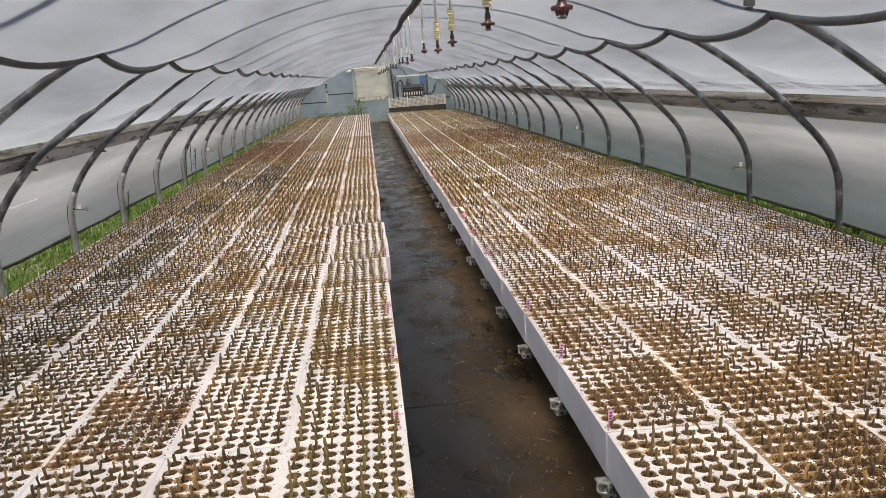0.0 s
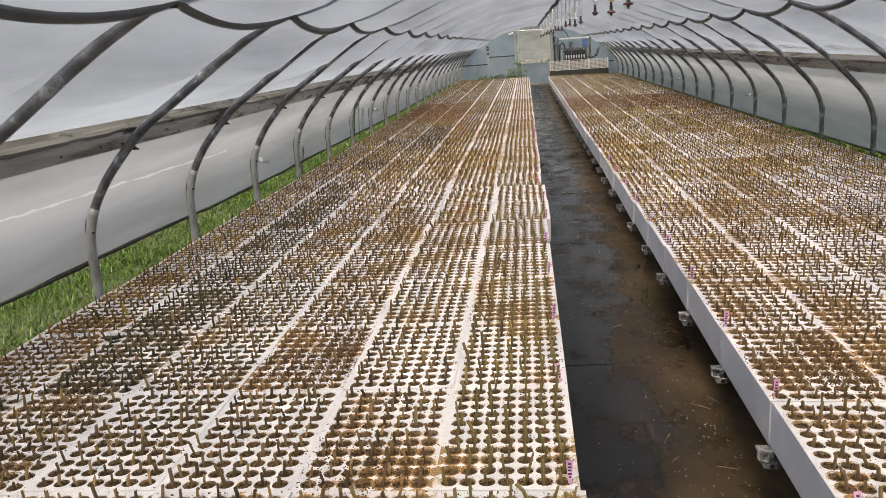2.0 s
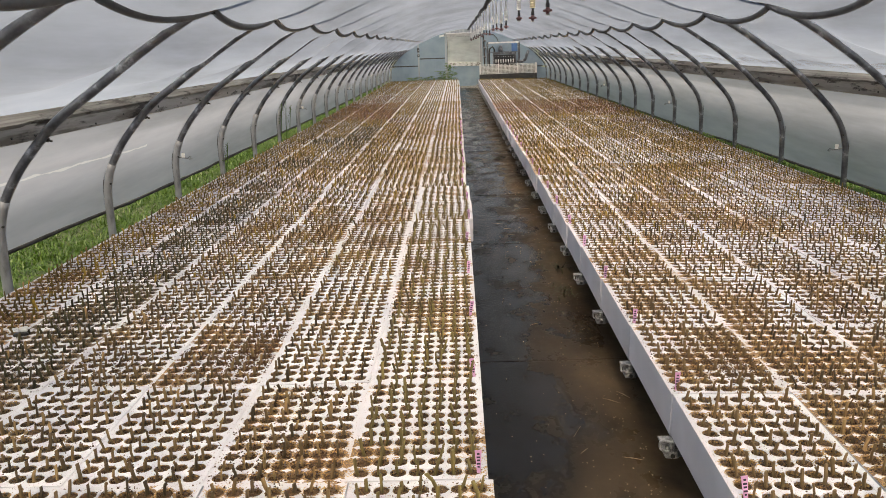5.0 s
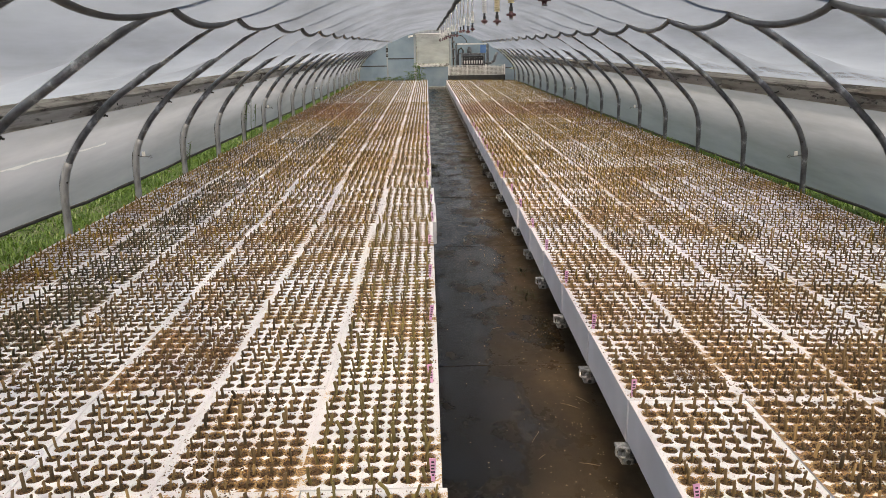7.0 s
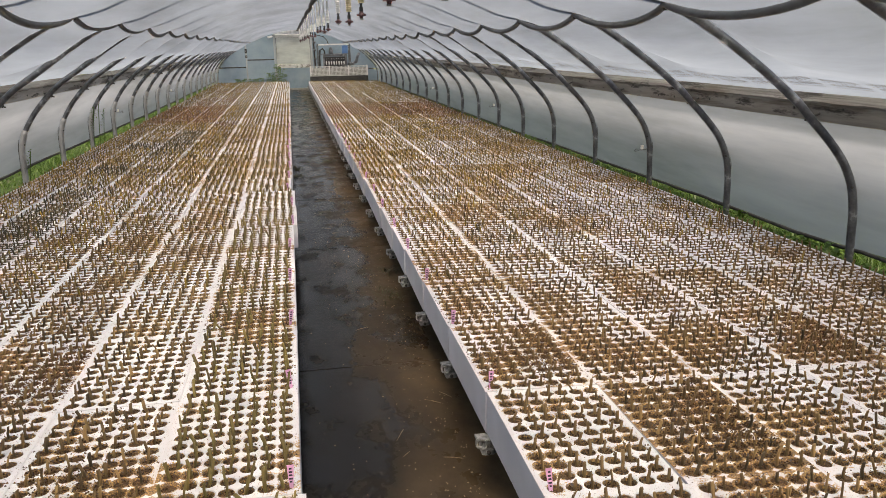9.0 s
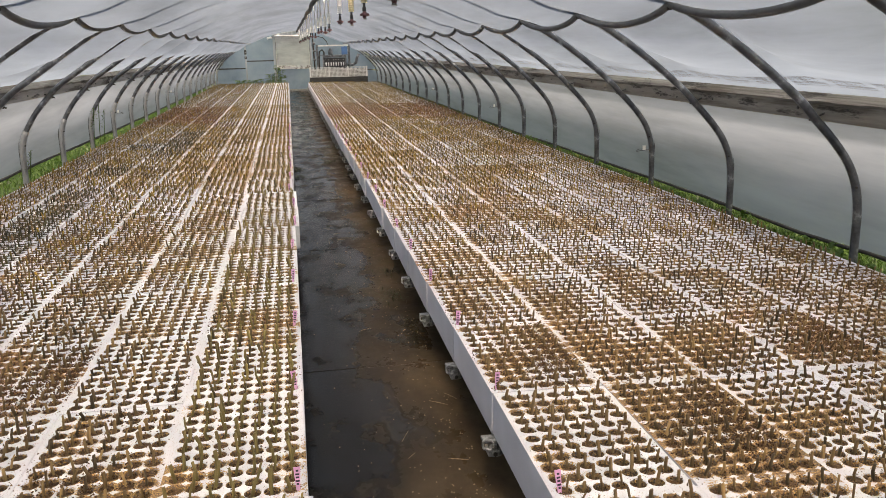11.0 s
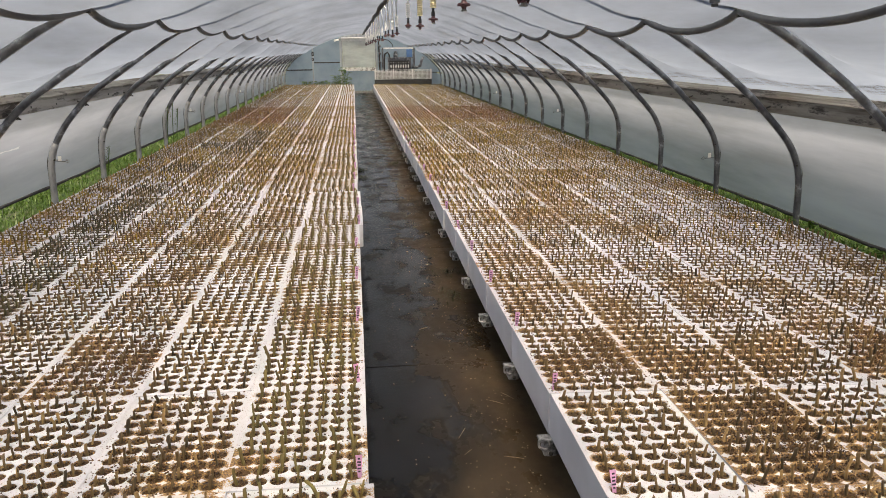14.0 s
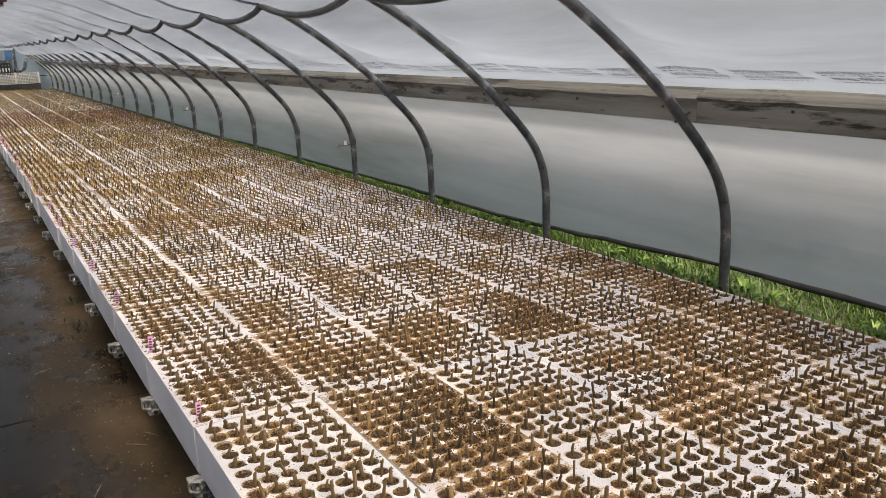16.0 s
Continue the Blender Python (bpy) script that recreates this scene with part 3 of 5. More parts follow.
# ---------- tunnel ----------
def build_hoops():
    left, right = hoop_profile(-1), hoop_profile(1)
    line = [(x, 0, z) for x, z in left[::-1]] + [(x, 0, z) for x, z in right[1:]]
    bm = bmesh.new()
    sweep(bm, line, 0.0215, 10)
    hoop = mesh_object("hoop", bm, M_GALV, smooth=True)
    tagged(hoop, "bent galvanised steel pipe hoop of the tunnel", "hoop", "tunnel hoops")
    hoop.matrix_basis = pose(0, hoop_y(FIRST_HOOP - 1), 0)
    # bolt through the board on either side
    for s in (1, -1):
        bm = bmesh.new()
        x, z = CX + s * 2.27, 0.962 if s > 0 else 1.0
        cyl(bm, (x - s * 0.075, 0.012, z - 0.02), (x + s * 0.05, 0.012, z + 0.03), 0.005, n=8)
        bolt = part("bolt", bm, M_DARK, hoop)
        bm = bmesh.new()
        cyl(bm, (x - s * 0.06, 0.012, z - 0.014), (x - s * 0.05, 0.012, z - 0.01), 0.011, n=6)
        part("nut", bm, M_DARK, bolt)
        bm = bmesh.new()
        x = CX + s * HALF
        sweep(bm, [(x + s * 0.024, 0.02, 0.30), (x + s * 0.024, 0.022, 0.55), (x + s * 0.0, 0.024, 0.75), (x - s * 0.13, 0.024, 0.93)], 0.003, 5)
        part("cord", bm, M_DARK, hoop, "thin dark tie cord")
        # the hoop's foot sits in a driven ground pipe
        foot = [(x, 0, z) for x, z in (right if s > 0 else left) if z < (0.72 if s < 0 else 0.34)]
        bm = bmesh.new()
        sweep(bm, foot, 0.0238, 12)
        # left pipes: weathered steel, with the light they catch put into its paleness
        pipe = part("ground_pipe", bm, M_GALV_PALE if s < 0 else M_GALV_GREEN, hoop, "pale weathered galvanised ground pipe" if s < 0 else "dull greenish ground pipe", smooth=True)
        bm = bmesh.new()
        cyl(bm, (CX + s * (HALF - 0.044), -0.026, 0.60), (CX + s * (HALF - 0.042), -0.016, 0.60), 0.006, n=8)
        part("screw", bm, M_DARK, pipe)
    for k in range(FIRST_HOOP, N_HOOPS):
        copy_thing(hoop, pose(0, hoop_y(k) + random.uniform(-0.012, 0.012), 0, 0, 0, random.uniform(-0.35, 0.35)))
    # small hooks that stick out of some legs
    for s, k in ((1, 3), (1, 7), (1, 11), (-1, 3), (-1, 7), (-1, 11)):
        z, x, y = (0.500 if s > 0 else 0.595), CX + s * (HALF - 0.02), hoop_y(k)
        h = thing("wire_hook", "short bent wire hook on a hoop leg", "hook", "hooks on the hoop legs", m=pose(x, y, z))
        bm = bmesh.new()
        d = -1 if s > 0 else 1
        sweep(bm, [(0, 0, 0), (d * 0.09, 0, -0.01), (d * 0.105, 0, 0.004), (d * 0.12, 0, -0.012), (d * 0.10, 0, -0.018)], 0.004, 6)
        wire = part("wire", bm, M_GALV, h)
        bm = bmesh.new()
        box(bm, d * 0.055 - 0.012, d * 0.055 + 0.012, -0.004, 0.004, -0.004, 0.03, 0.002)
        part("tag", bm, M_WHITE, wire, "small white plastic tag")


FILM_END = {1: 1.062, -1: 1.108}


def film_half(o, s):
    if o <= 1.7:
        k = min(1.0, max(0.0, (o - 1.22) / 0.42))
        return hoop_z(o) - 0.062 + 0.086 * k * k * (3 - 2 * k)
    z0 = hoop_z(1.7) + 0.024
    t = (o - 1.7) / (2.335 - 1.7)
    return z0 + (FILM_END[s] - side_shift(s) - z0) * t


def film_sag(o):
    a = abs(o)
    pts = ((0.0, 0.001), (0.6, 0.002), (1.0, 0.005), (1.35, 0.03), (1.5, 0.06), (1.75, 0.10), (1.95, 0.07), (2.1, 0.022), (2.3, 0.0), (9, 0.0))
    for (p, v), (q, w) in zip(pts, pts[1:]):
        if a <= q:
            return v + (w - v) * (a - p) / (q - p)
    return 0.0


def film_point(o, y):
    """A point of the roof sheet, which sags between the hoops."""
    u = ((y - HOOP_Y0) / HOOP_STEP) % 1.0
    w = min(1.0, max(0.0, (abs(o) - 0.9) / 0.4))
    belly = 4 * u * (1 - u) * w + math.sin(math.pi * u) ** 2 * (1 - w)
    s = 1 if o > 0 else -1
    z = film_half(abs(o), s) + side_shift(o / HALF) - film_sag(o) * belly * (1 + 0.18 * noise.noise((o * 0.7, y * 0.45, 3)))
    z += (0.003 + 0.009 * min(1, abs(o))) * noise.noise((o * 2.1, y * 1.3, 7)) * (0.3 + belly)
    return Vector((CX + o - s * 0.25 * film_sag(o) * belly * min(1, abs(o)), y, z))


def print_block(roof, y_mid, fine):
    """One printed notice on the right-hand sheet: two readable lines, one of them upside down, and two lines too small to read."""
    pieces = []
    if fine:
        cu = bpy.data.curves.new("notice", "FONT")
        cu.body, cu.size, cu.align_x, cu.align_y = "INSTALL THIS SIDE DOWN", 0.021, "CENTER", "CENTER"
        cu.offset = 0.0007
        tmp = bpy.data.objects.new("notice", cu)
        me = bpy.data.meshes.new_from_object(tmp)
        base = [(v.co.x * 1.45, v.co.y) for v in me.vertices]
        polys = [tuple(p.vertices) for p in me.polygons]
        bpy.data.objects.remove(tmp)
        pieces.append(([(-a, 0.029 - c) for a, c in base], polys))
        pieces.append(([(a + 0.02, -0.009 + c) for a, c in base], polys))
    else:
        for v in (0.029, -0.009):
            for q in range(11):
                a = -0.19 + q * 0.036
                pieces.append(([(a, v - 0.006), (a + 0.026, v - 0.006), (a + 0.026, v + 0.006), (a, v + 0.006)], [(0, 1, 2, 3)]))
    rnd = random.Random(int(y_mid * 100))
    for v, h, n, gap in ((0.011, 0.0050, 9, 0.042), (-0.027, 0.0052, 14, 0.025)):
        for q in range(n):
            a = -0.185 + q * gap + (0.02 if v < 0 else 0)
            w = gap * rnd.uniform(0.35, 0.7)
            pieces.append(([(a, v - h / 2), (a + w, v - h / 2), (a + w, v + h / 2), (a, v + h / 2)], [(0, 1, 2, 3)]))
    for k in (-1, 1):
        for lean in (-0.007, 0.007):
            c = k * 0.011
            pieces.append(([(c - lean - 0.002, 0.002), (c - lean + 0.002, 0.002), (c + lean + 0.002, 0.021), (c + lean - 0.002, 0.021)], [(0, 1, 2, 3)]))
    V, F = [], []
    for pts, polys in pieces:
        c = len(V)
        for a, v in pts:
            y = y_mid - 0.74 * a + 0.25 * v
            p = film_point(2.195 - v * 1.4, y)
            V.append((p.x - 0.004, p.y, p.z - 0.006))
        F += [tuple(c + i for i in p) for p in polys]
    ob = new("printed_notice", raw_mesh("printed_notice", V, F, M_PRINT))
    ob.parent = roof
    tagged(ob, "grey printed notice on the film")


def build_film():
    cols = [-2.335 + 4.67 * i / 56 for i in range(57)]
    bm = bmesh.new()
    rows = []
    y0 = hoop_y(FIRST_HOOP - 1)
    per = 8
    nb = N_HOOPS - 1 - (FIRST_HOOP - 1)
    for j in range(nb * per + 1):
        y = y0 + HOOP_STEP * j / per
        row = []
        for o in cols:
            row.append(bm.verts.new(film_point(o, y)))
        rows.append(row)
    for a, b in zip(rows, rows[1:]):
        for i in range(len(cols) - 1):
            bm.faces.new((a[i], a[i + 1], b[i + 1], b[i]))
    ob = mesh_object("ceiling", bm, M_FILM, smooth=True)
    tagged(ob, "milky translucent plastic film roof sagging between hoops", "ceiling", kind="structure")
    for k in range(70):
        print_block(ob, -2.692 + k * 0.334, k < 24)


HEM = {
    1: ((-4, 0.31), (0.2, 0.309), (1.0, 0.276), (1.8, 0.250), (5.0, 0.254), (8.0, 0.223), (30, 0.215)),
    -1: ((-4, 0.46), (0.6, 0.456), (1.9, 0.440), (3.0, 0.400), (6.0, 0.385), (11.0, 0.345), (30, 0.34)),
}


def hem_z(s, y):
    """Height of the curtain's rolled hem along the tunnel."""
    for (p, v), (q, w) in zip(HEM[s], HEM[s][1:]):
        if y <= q:
            return v + (w - v) * (y - p) / (q - p) + 0.012 * noise.noise((1, y * 0.5, s))
    return HEM[s][-1][1]


def build_sides():
    for s, nm in ((1, "wall_right"), (-1, "wall_left")):
        prof = [(CX + s * 2.326, FILM_END[s] - 0.05)] + [p for p in hoop_profile(s, 0.034) if 0.48 < p[1] < 0.89]
        wall = thing(nm, "milky plastic side curtain rolled up above the grass", "curtain", kind="structure")
        bm = bmesh.new()
        y0, y1 = hoop_y(FIRST_HOOP - 1), Y_END
        n = 150
        rows = []
        for j in range(n + 1):
            y = y0 + (y1 - y0) * j / n
            row = []
            for i, (x, z) in enumerate(prof + [(CX + s * (HALF + 0.05), hem_z(s, y))]):
                w = 0.012 * noise.noise((z * 2.2, y * 0.7, 5 + s)) * min(1, i / 3)
                row.append(bm.verts.new((x + s * (abs(w) + 0.004), y, z)))
            rows.append(row)
        for a, b in zip(rows, rows[1:]):
            for i in range(len(prof)):
                bm.faces.new((a[i], a[i + 1], b[i + 1], b[i]))
        part("curtain", bm, M_CURTAIN[s], wall, smooth=True)
        bm = bmesh.new()
        pts = [(CX + s * (HALF + 0.058), y0 + (y1 - y0) * j / n, hem_z(s, y0 + (y1 - y0) * j / n) - 0.012 + 0.007 * noise.noise((j * 0.9, s, 7))) for j in range(n + 1)]
        sweep(bm, pts, lambda i: 0.0115 + 0.006 * noise.noise((i * 0.37, s, 2)), 8)
        part("roll_bar", bm, M_DARK, wall, "dark dirty rolled hem of the curtain", smooth=True)


def build_boards():
    for s in (1, -1):
        y = hoop_y(FIRST_HOOP - 1)
        k = 0
        while y < Y_END - 0.1:
            ln = min((4 if k else 3) * HOOP_STEP, Y_END - 0.02 - y)
            b = thing("side_board", "brown-stained white-painted wooden plank bolted to the hoops" if s > 0 else "weathered white-painted wooden plank bolted to the hoops", "board", "boards along the tunnel sides", m=pose(CX + s * 2.290, y, 0))
            bm = bmesh.new()
            box(bm, -0.017, 0.017, 0.001, ln - 0.001, 0.934 if s > 0 else 0.989, FILM_END[s] - 0.046, 0.004)
            part("plank", bm, M_BOARD_DIRTY if s > 0 else M_BOARD, b)
            bm = bmesh.new()
            n = int(ln / 0.06)
            edge = [0.036 + 0.003 * noise.noise((i * 0.9, s, k)) - (0.006 if noise.noise((i * 0.31, 5, k)) > 0.3 else 0) for i in range(n + 1)]
            rows = []
            for i in range(n + 1):
                yy = 0.001 + (ln - 0.002) * i / n
                x1 = s * 0.035
                x0 = -s * edge[i]
                rows.append([bm.verts.new(p) for p in ((x0, yy, -0.009), (x1, yy, -0.009), (x1, yy, 0.009), (x0 + s * 0.003, yy, 0.009))])
            for p, q in zip(rows, rows[1:]):
                for i in range(4):
                    bm.faces.new((p[i], p[(i + 1) % 4], q[(i + 1) % 4], q[i]))
            bm.faces.new(rows[0])
            bm.faces.new(rows[-1][::-1])
            bmesh.ops.recalc_face_normals(bm, faces=bm.faces)
            bmesh.ops.transform(bm, matrix=pose(s * 0.006, 0, FILM_END[s] - 0.024, 0, -s * 35, 0), verts=bm.verts)
            part("batten", bm, M_RIM, b, "bare splintered grey wooden batten")
            for i in range(int(ln / 0.42)):
                bm = bmesh.new()
                yy, zz = 0.2 + i * 0.42 + random.uniform(-0.12, 0.12), (0.95 if s > 0 else 1.0) + random.uniform(0, 0.055)
                cyl(bm, (-s * 0.0165, yy, zz), (-s * 0.021, yy, zz), random.uniform(0.004, 0.0075), n=8)
                part("nail_head", bm, M_DARK, b, "rusty dark nail head")
            y += ln
            k += 1


def build_hoses():
    for s in (1, -1):
        o = 1.43 if s > 0 else 1.40
        pts = []
        per = 12
        k0 = FIRST_HOOP - 1
        for k in range(k0, N_HOOPS - 1):
            dip = (0.068 if s > 0 else 0.060) * random.uniform(0.85, 1.15)
            for j in range(per):
                u = j / per
                belly = 4 * u * (1 - u)
                pts.append((CX + s * (o + 0.02 * belly), hoop_y(k) + HOOP_STEP * u, hoop_z(o) - 0.024 + side_shift(s) - dip * belly ** 0.85))
        bm = bmesh.new()
        sweep(bm, pts, 0.0178, 8)
        h = mesh_object("hose", bm, M_HOSE, smooth=True)
        tagged(h, "grey plastic hose slung between hoops in scallops", "hose", "hoses along the roof")
        for k in range(k0, N_HOOPS - 1):
            bm = bmesh.new()
            box(bm, -0.011, 0.011, -0.007, 0.007, -0.03, 0.05, 0.003)
            bmesh.ops.transform(bm, matrix=pose(CX + s * o, hoop_y(k), hoop_z(o) - 0.02 + side_shift(s)), verts=bm.verts)
            part("tie", bm, M_DARK, h, "black cable tie")


def arch_z(x):
    return hoop_z(min(abs(x - CX), 2.2)) if abs(x - CX) < 2.2 else max(0.5, 1.016 - (abs(x - CX) - 2.2) * 1.35)


def wall_panel(x0, x1, z0, z1, y0, y1, n=8):
    bm = bmesh.new()
    xs = [x0 + (x1 - x0) * i / n for i in range(n + 1)]
    front, back = [], []
    for y, lst in ((y0, front), (y1, back)):
        for x in xs:
            lst.append((bm.verts.new((x, y, z0)), bm.verts.new((x, y, max(z0 + 0.004, min(z1, arch_z(x)))))))
    for i in range(n):
        a, b, c, d = front[i], front[i + 1], back[i], back[i + 1]
        bm.faces.new((a[0], b[0], b[1], a[1]))
        bm.faces.new((c[0], c[1], d[1], d[0]))
        bm.faces.new((a[1], b[1], d[1], c[1]))
        bm.faces.new((a[0], c[0], d[0], b[0]))
    bm.faces.new((front[0][0], front[0][1], back[0][1], back[0][0]))
    bm.faces.new((front[-1][0], back[-1][0], back[-1][1], front[-1][1]))
    bmesh.ops.recalc_face_normals(bm, faces=bm.faces)
    return bm


def build_end_wall():
    w = thing("wall_end", "pale blue boarded gable wall with a milky door panel", "wall", kind="structure")
    y = Y_END
    for x0, x1, z0, z1, mat, lab in (
        (-2.24, -1.30, -0.05, 0.72, M_BLUE, ""), (-2.24, -1.30, 0.75, 2.2, M_BLUE, ""),
        (-1.25, -0.42, -0.05, 0.94, M_BLUE, ""), (-1.25, -0.42, 0.97, 2.2, M_BLUE, ""),
        (-0.33, 0.70, 0.06, 0.685, M_BLUE, "pale blue lower door panel"),
        (0.78, 2.86, -0.05, 0.60, M_BLUE, ""), (0.78, 1.80, 0.62, 2.2, M_BLUE, ""), (1.82, 2.86, 0.62, 2.2, M_BLUE, ""),
    ):
        part("panel", wall_panel(x0, x1, z0, z1, y, y + 0.03), mat, w, lab)
    part("translucent_panel", wall_panel(-0.33, 0.70, 0.80, 1.61, y + 0.005, y + 0.02), M_MILK, w, "milky greenish fibreglass panel")
    part("upper_panel", wall_panel(-0.42, 0.78, 1.70, 2.2, y, y + 0.03), M_POST, w, "grey weathered board under the ridge")
    part("ledge", box(bmesh.new(), -0.34, 0.71, y - 0.03, y + 0.03, 0.69, 0.79, 0.004), M_PEEL, w, "peeling white ledge")
    part("sill", box(bmesh.new(), -0.36, 0.74, y - 0.09, y + 0.03, -0.04, 0.055, 0.006), M_CONC, w, "low pale concrete sill")
    for x0, x1, top in ((-1.30, -1.25, 1.50), (-0.42, -0.345, 1.86), (0.71, 0.775, 1.86)):
        part("post", box(bmesh.new(), x0, x1, y - 0.025, y + 0.035, -0.05, top, 0.004), M_POST, w, "grey wooden post")
    part("rail", box(bmesh.new(), -0.345, 0.71, y - 0.02, y + 0.03, 1.615, 1.69, 0.004), M_WHITE, w, "white rail")
    part("dark_batten", box(bmesh.new(), -2.22, -1.31, y - 0.012, y + 0.02, 0.718, 0.752, 0.002), M_DARK, w)
    part("dark_batten", box(bmesh.new(), -1.24, -0.43, y - 0.012, y + 0.02, 0.938, 0.972, 0.002), M_DARK, w)
    part("dark_batten", box(bmesh.new(), 1.9, 2.7, y - 0.012, y + 0.02, 0.598, 0.625, 0.002), M_DARK, w)
    bm = bmesh.new()
    sweep(bm, [(-0.36, y - 0.06, 1.70), (0.2, y - 0.06, 1.705), (0.80, y - 0.06, 1.68)], 0.022, 8)
    pipe = mesh_object("water_pipe", bm, M_TUBE, smooth=True)
    tagged(pipe, "white plastic water pipe fixed across the gable", "pipe")
    # closing gable at the near end
    part_wall = thing("wall_front", "milky plastic film gable wall", "wall", kind="structure")
    part("film_sheet", wall_panel(-2.24, 2.86, 0.0, 2.2, -3.66, -3.645, 24), M_CURTAIN[1], part_wall)
    # lamp and small wall boxes
    lamp = thing("wall_lamp", "small grey floodlight on the gable post", "lamp", m=pose(-0.46, y - 0.09, 1.66))
    bm = bmesh.new()
    cyl(bm, (-0.12, -0.03, -0.03), (0.03, 0.0, 0.0), 0.032, 0.026, 10)
    part("housing", bm, M_WHITE, lamp)
    part("bracket", box(bmesh.new(), 0.02, 0.06, -0.02, 0.085, -0.02, 0.03, 0.004), M_GALV, lamp)
    for z0, z1 in ((1.02, 1.10), (1.16, 1.30)):
        b = thing("switch_box", "small black switch box on a gable post", "switch box", "boxes on the gable post", m=pose(-1.275, y - 0.05, z0))
        part("body", box(bmesh.new(), -0.035, 0.035, -0.02, 0.025, 0, z1 - z0, 0.006), M_BLACK, b)
        part("knob", cyl(bmesh.new(), (0, -0.03, (z1 - z0) / 2), (0, -0.018, (z1 - z0) / 2), 0.012, n=8), M_WHITE, b)
    st = thing("standpipe", "dark vertical pipe with valves beside the door", "pipe", m=pose(0.84, y - 0.10, 0))
    bm = bmesh.new()
    sweep(bm, [(0, 0, 0.0), (0.0, 0, 0.9), (-0.02, 0, 1.55), (-0.02, 0, 1.62)], 0.024, 8)
    part("pipe", bm, M_DARK, st, smooth=True)
    for z in (0.95, 1.22, 1.45):
        bm = bmesh.new()
        cyl(bm, (-0.035, -0.01, z), (0.05, -0.01, z), 0.035, n=10)
        part("valve", bm, M_GALV, st, "grey valve body")
        part("valve_handle", box(bmesh.new(), -0.01, 0.01, -0.08, -0.03, z - 0.008, z + 0.008, 0.003), M_BROWN, st)


def build_machine():
    m = thing("watering_machine", "steel-framed watering machine with nozzle panel and ducts", "machine", m=pose(-0.035, 23.75, 0.0))
    for x in (0.955, 1.93):
        for y in (-0.18, 0.22):
            part("leg", box(bmesh.new(), x - 0.022, x + 0.022, y - 0.022, y + 0.022, 0.0, 1.40, 0.003), M_GALV, m)
    for y in (-0.18, 0.22):
        part("top_rail", box(bmesh.new(), 0.977, 1.908, y - 0.022, y + 0.022, 1.355, 1.40, 0.003), M_WHITE, m, "white top rail")
    for x in (0.955, 1.93):
        part("side_rail", box(bmesh.new(), x - 0.02, x + 0.02, -0.158, 0.198, 1.357, 1.397, 0.003), M_GALV, m)
    part("nozzle_panel", box(bmesh.new(), 1.15, 1.79, -0.16, -0.06, 0.68, 1.01, 0.006), M_BLACK, m, "black panel")
    for x0, x1 in ((1.105, 1.148), (1.792, 1.835)):
        part("panel_frame", box(bmesh.new(), x0, x1, -0.185, -0.04, 0.65, 1.08, 0.004), M_GALV, m)
    part("panel_frame", box(bmesh.new(), 1.149, 1.791, -0.185, -0.04, 1.015, 1.08, 0.004), M_GALV, m)
    for i in range(8):
        x = 1.20 + i * 0.077
        bm = bmesh.new()
        cyl(bm, (x, -0.175, 0.77), (x, -0.175, 0.85), 0.014, 0.02, 8)
        cyl(bm, (x, -0.175, 0.85), (x, -0.175, 0.88), 0.022, 0.012, 8)
        part("nozzle", bm, M_TUBE, m, "white plastic nozzle", smooth=True)
        bm = bmesh.new()
        cyl(bm, (x, -0.162, 0.95), (x, -0.175, 0.95), 0.009, n=8)
        part("rivet", bm, M_TUBE, m)
    bm = bmesh.new()
    cyl(bm, (1.36, 0.02, 1.10), (1.36, 0.02, 1.20), 0.07, 0.07, 14)
    cyl(bm, (1.36, 0.02, 1.20), (1.36, 0.02, 1.29), 0.07, 0.035, 14)
    part("funnel", bm, M_GALV, m, "dented steel funnel", smooth=True)
    part("shelf", box(bmesh.new(), 0.98, 1.905, -0.15, 0.2, 1.082, 1.10, 0.003), M_GALV, m)
    bm = bmesh.new()
    sweep(bm, [(1.0, -0.1, 0.65), (1.0, -0.11, 1.0), (1.02, -0.11, 1.2), (1.10, -0.1, 1.26), (1.16, -0.08, 1.18), (1.16, -0.06, 1.05)], 0.025, 8)
    part("pipe", bm, M_DARK, m, "dark bent feed pipe", smooth=True)
    part("blue_box", box(bmesh.new(), 1.70, 1.88, -0.05, 0.1, 1.10, 1.34, 0.01), M_BLUE2, m, "deep blue plastic box")
    bm = bmesh.new()
    sweep(bm, [(1.86, 0.0, 0.80), (2.02, 0.0, 0.78), (2.13, 0.0, 0.84), (2.17, 0.0, 0.98), (2.23, 0.05, 1.10)], 0.045, 10)
    part("duct", bm, M_GALV, m, "grey steel elbow duct", smooth=True)
    bm = bmesh.new()
    sweep(bm, [(1.3, 0.05, 1.38), (1.26, 0.05, 1.5), (1.15, 0.05, 1.62), (0.9, 0.05, 1.68)], 0.012, 6)
    part("cable", bm, M_DARK, m, smooth=True)
    # wire basket that stands before it
    b = thing("wire_basket", "white plastic lattice crate row on a dark base", "crate", m=pose(-0.06, 23.42, 0))
    part("base", box(bmesh.new(), 0.70, 2.47, -0.10, 0.10, 0.0, 0.44, 0.006), M_DARK, b, "dark wet base beam")
    bm = bmesh.new()
    for i in range(45):
        x = 0.705 + i * 0.04
        box(bm, x - 0.0045, x + 0.0045, -0.098, -0.089, 0.441, 0.735)
    part("upright_wires", bm, M_WHITE, b)
    bm = bmesh.new()
    for i in range(8):
        z = 0.447 + i * 0.040
        box(bm, 0.70, 2.47, -0.088, -0.079, z - 0.0045, z + 0.0045)
    part("level_wires", bm, M_WHITE, b)
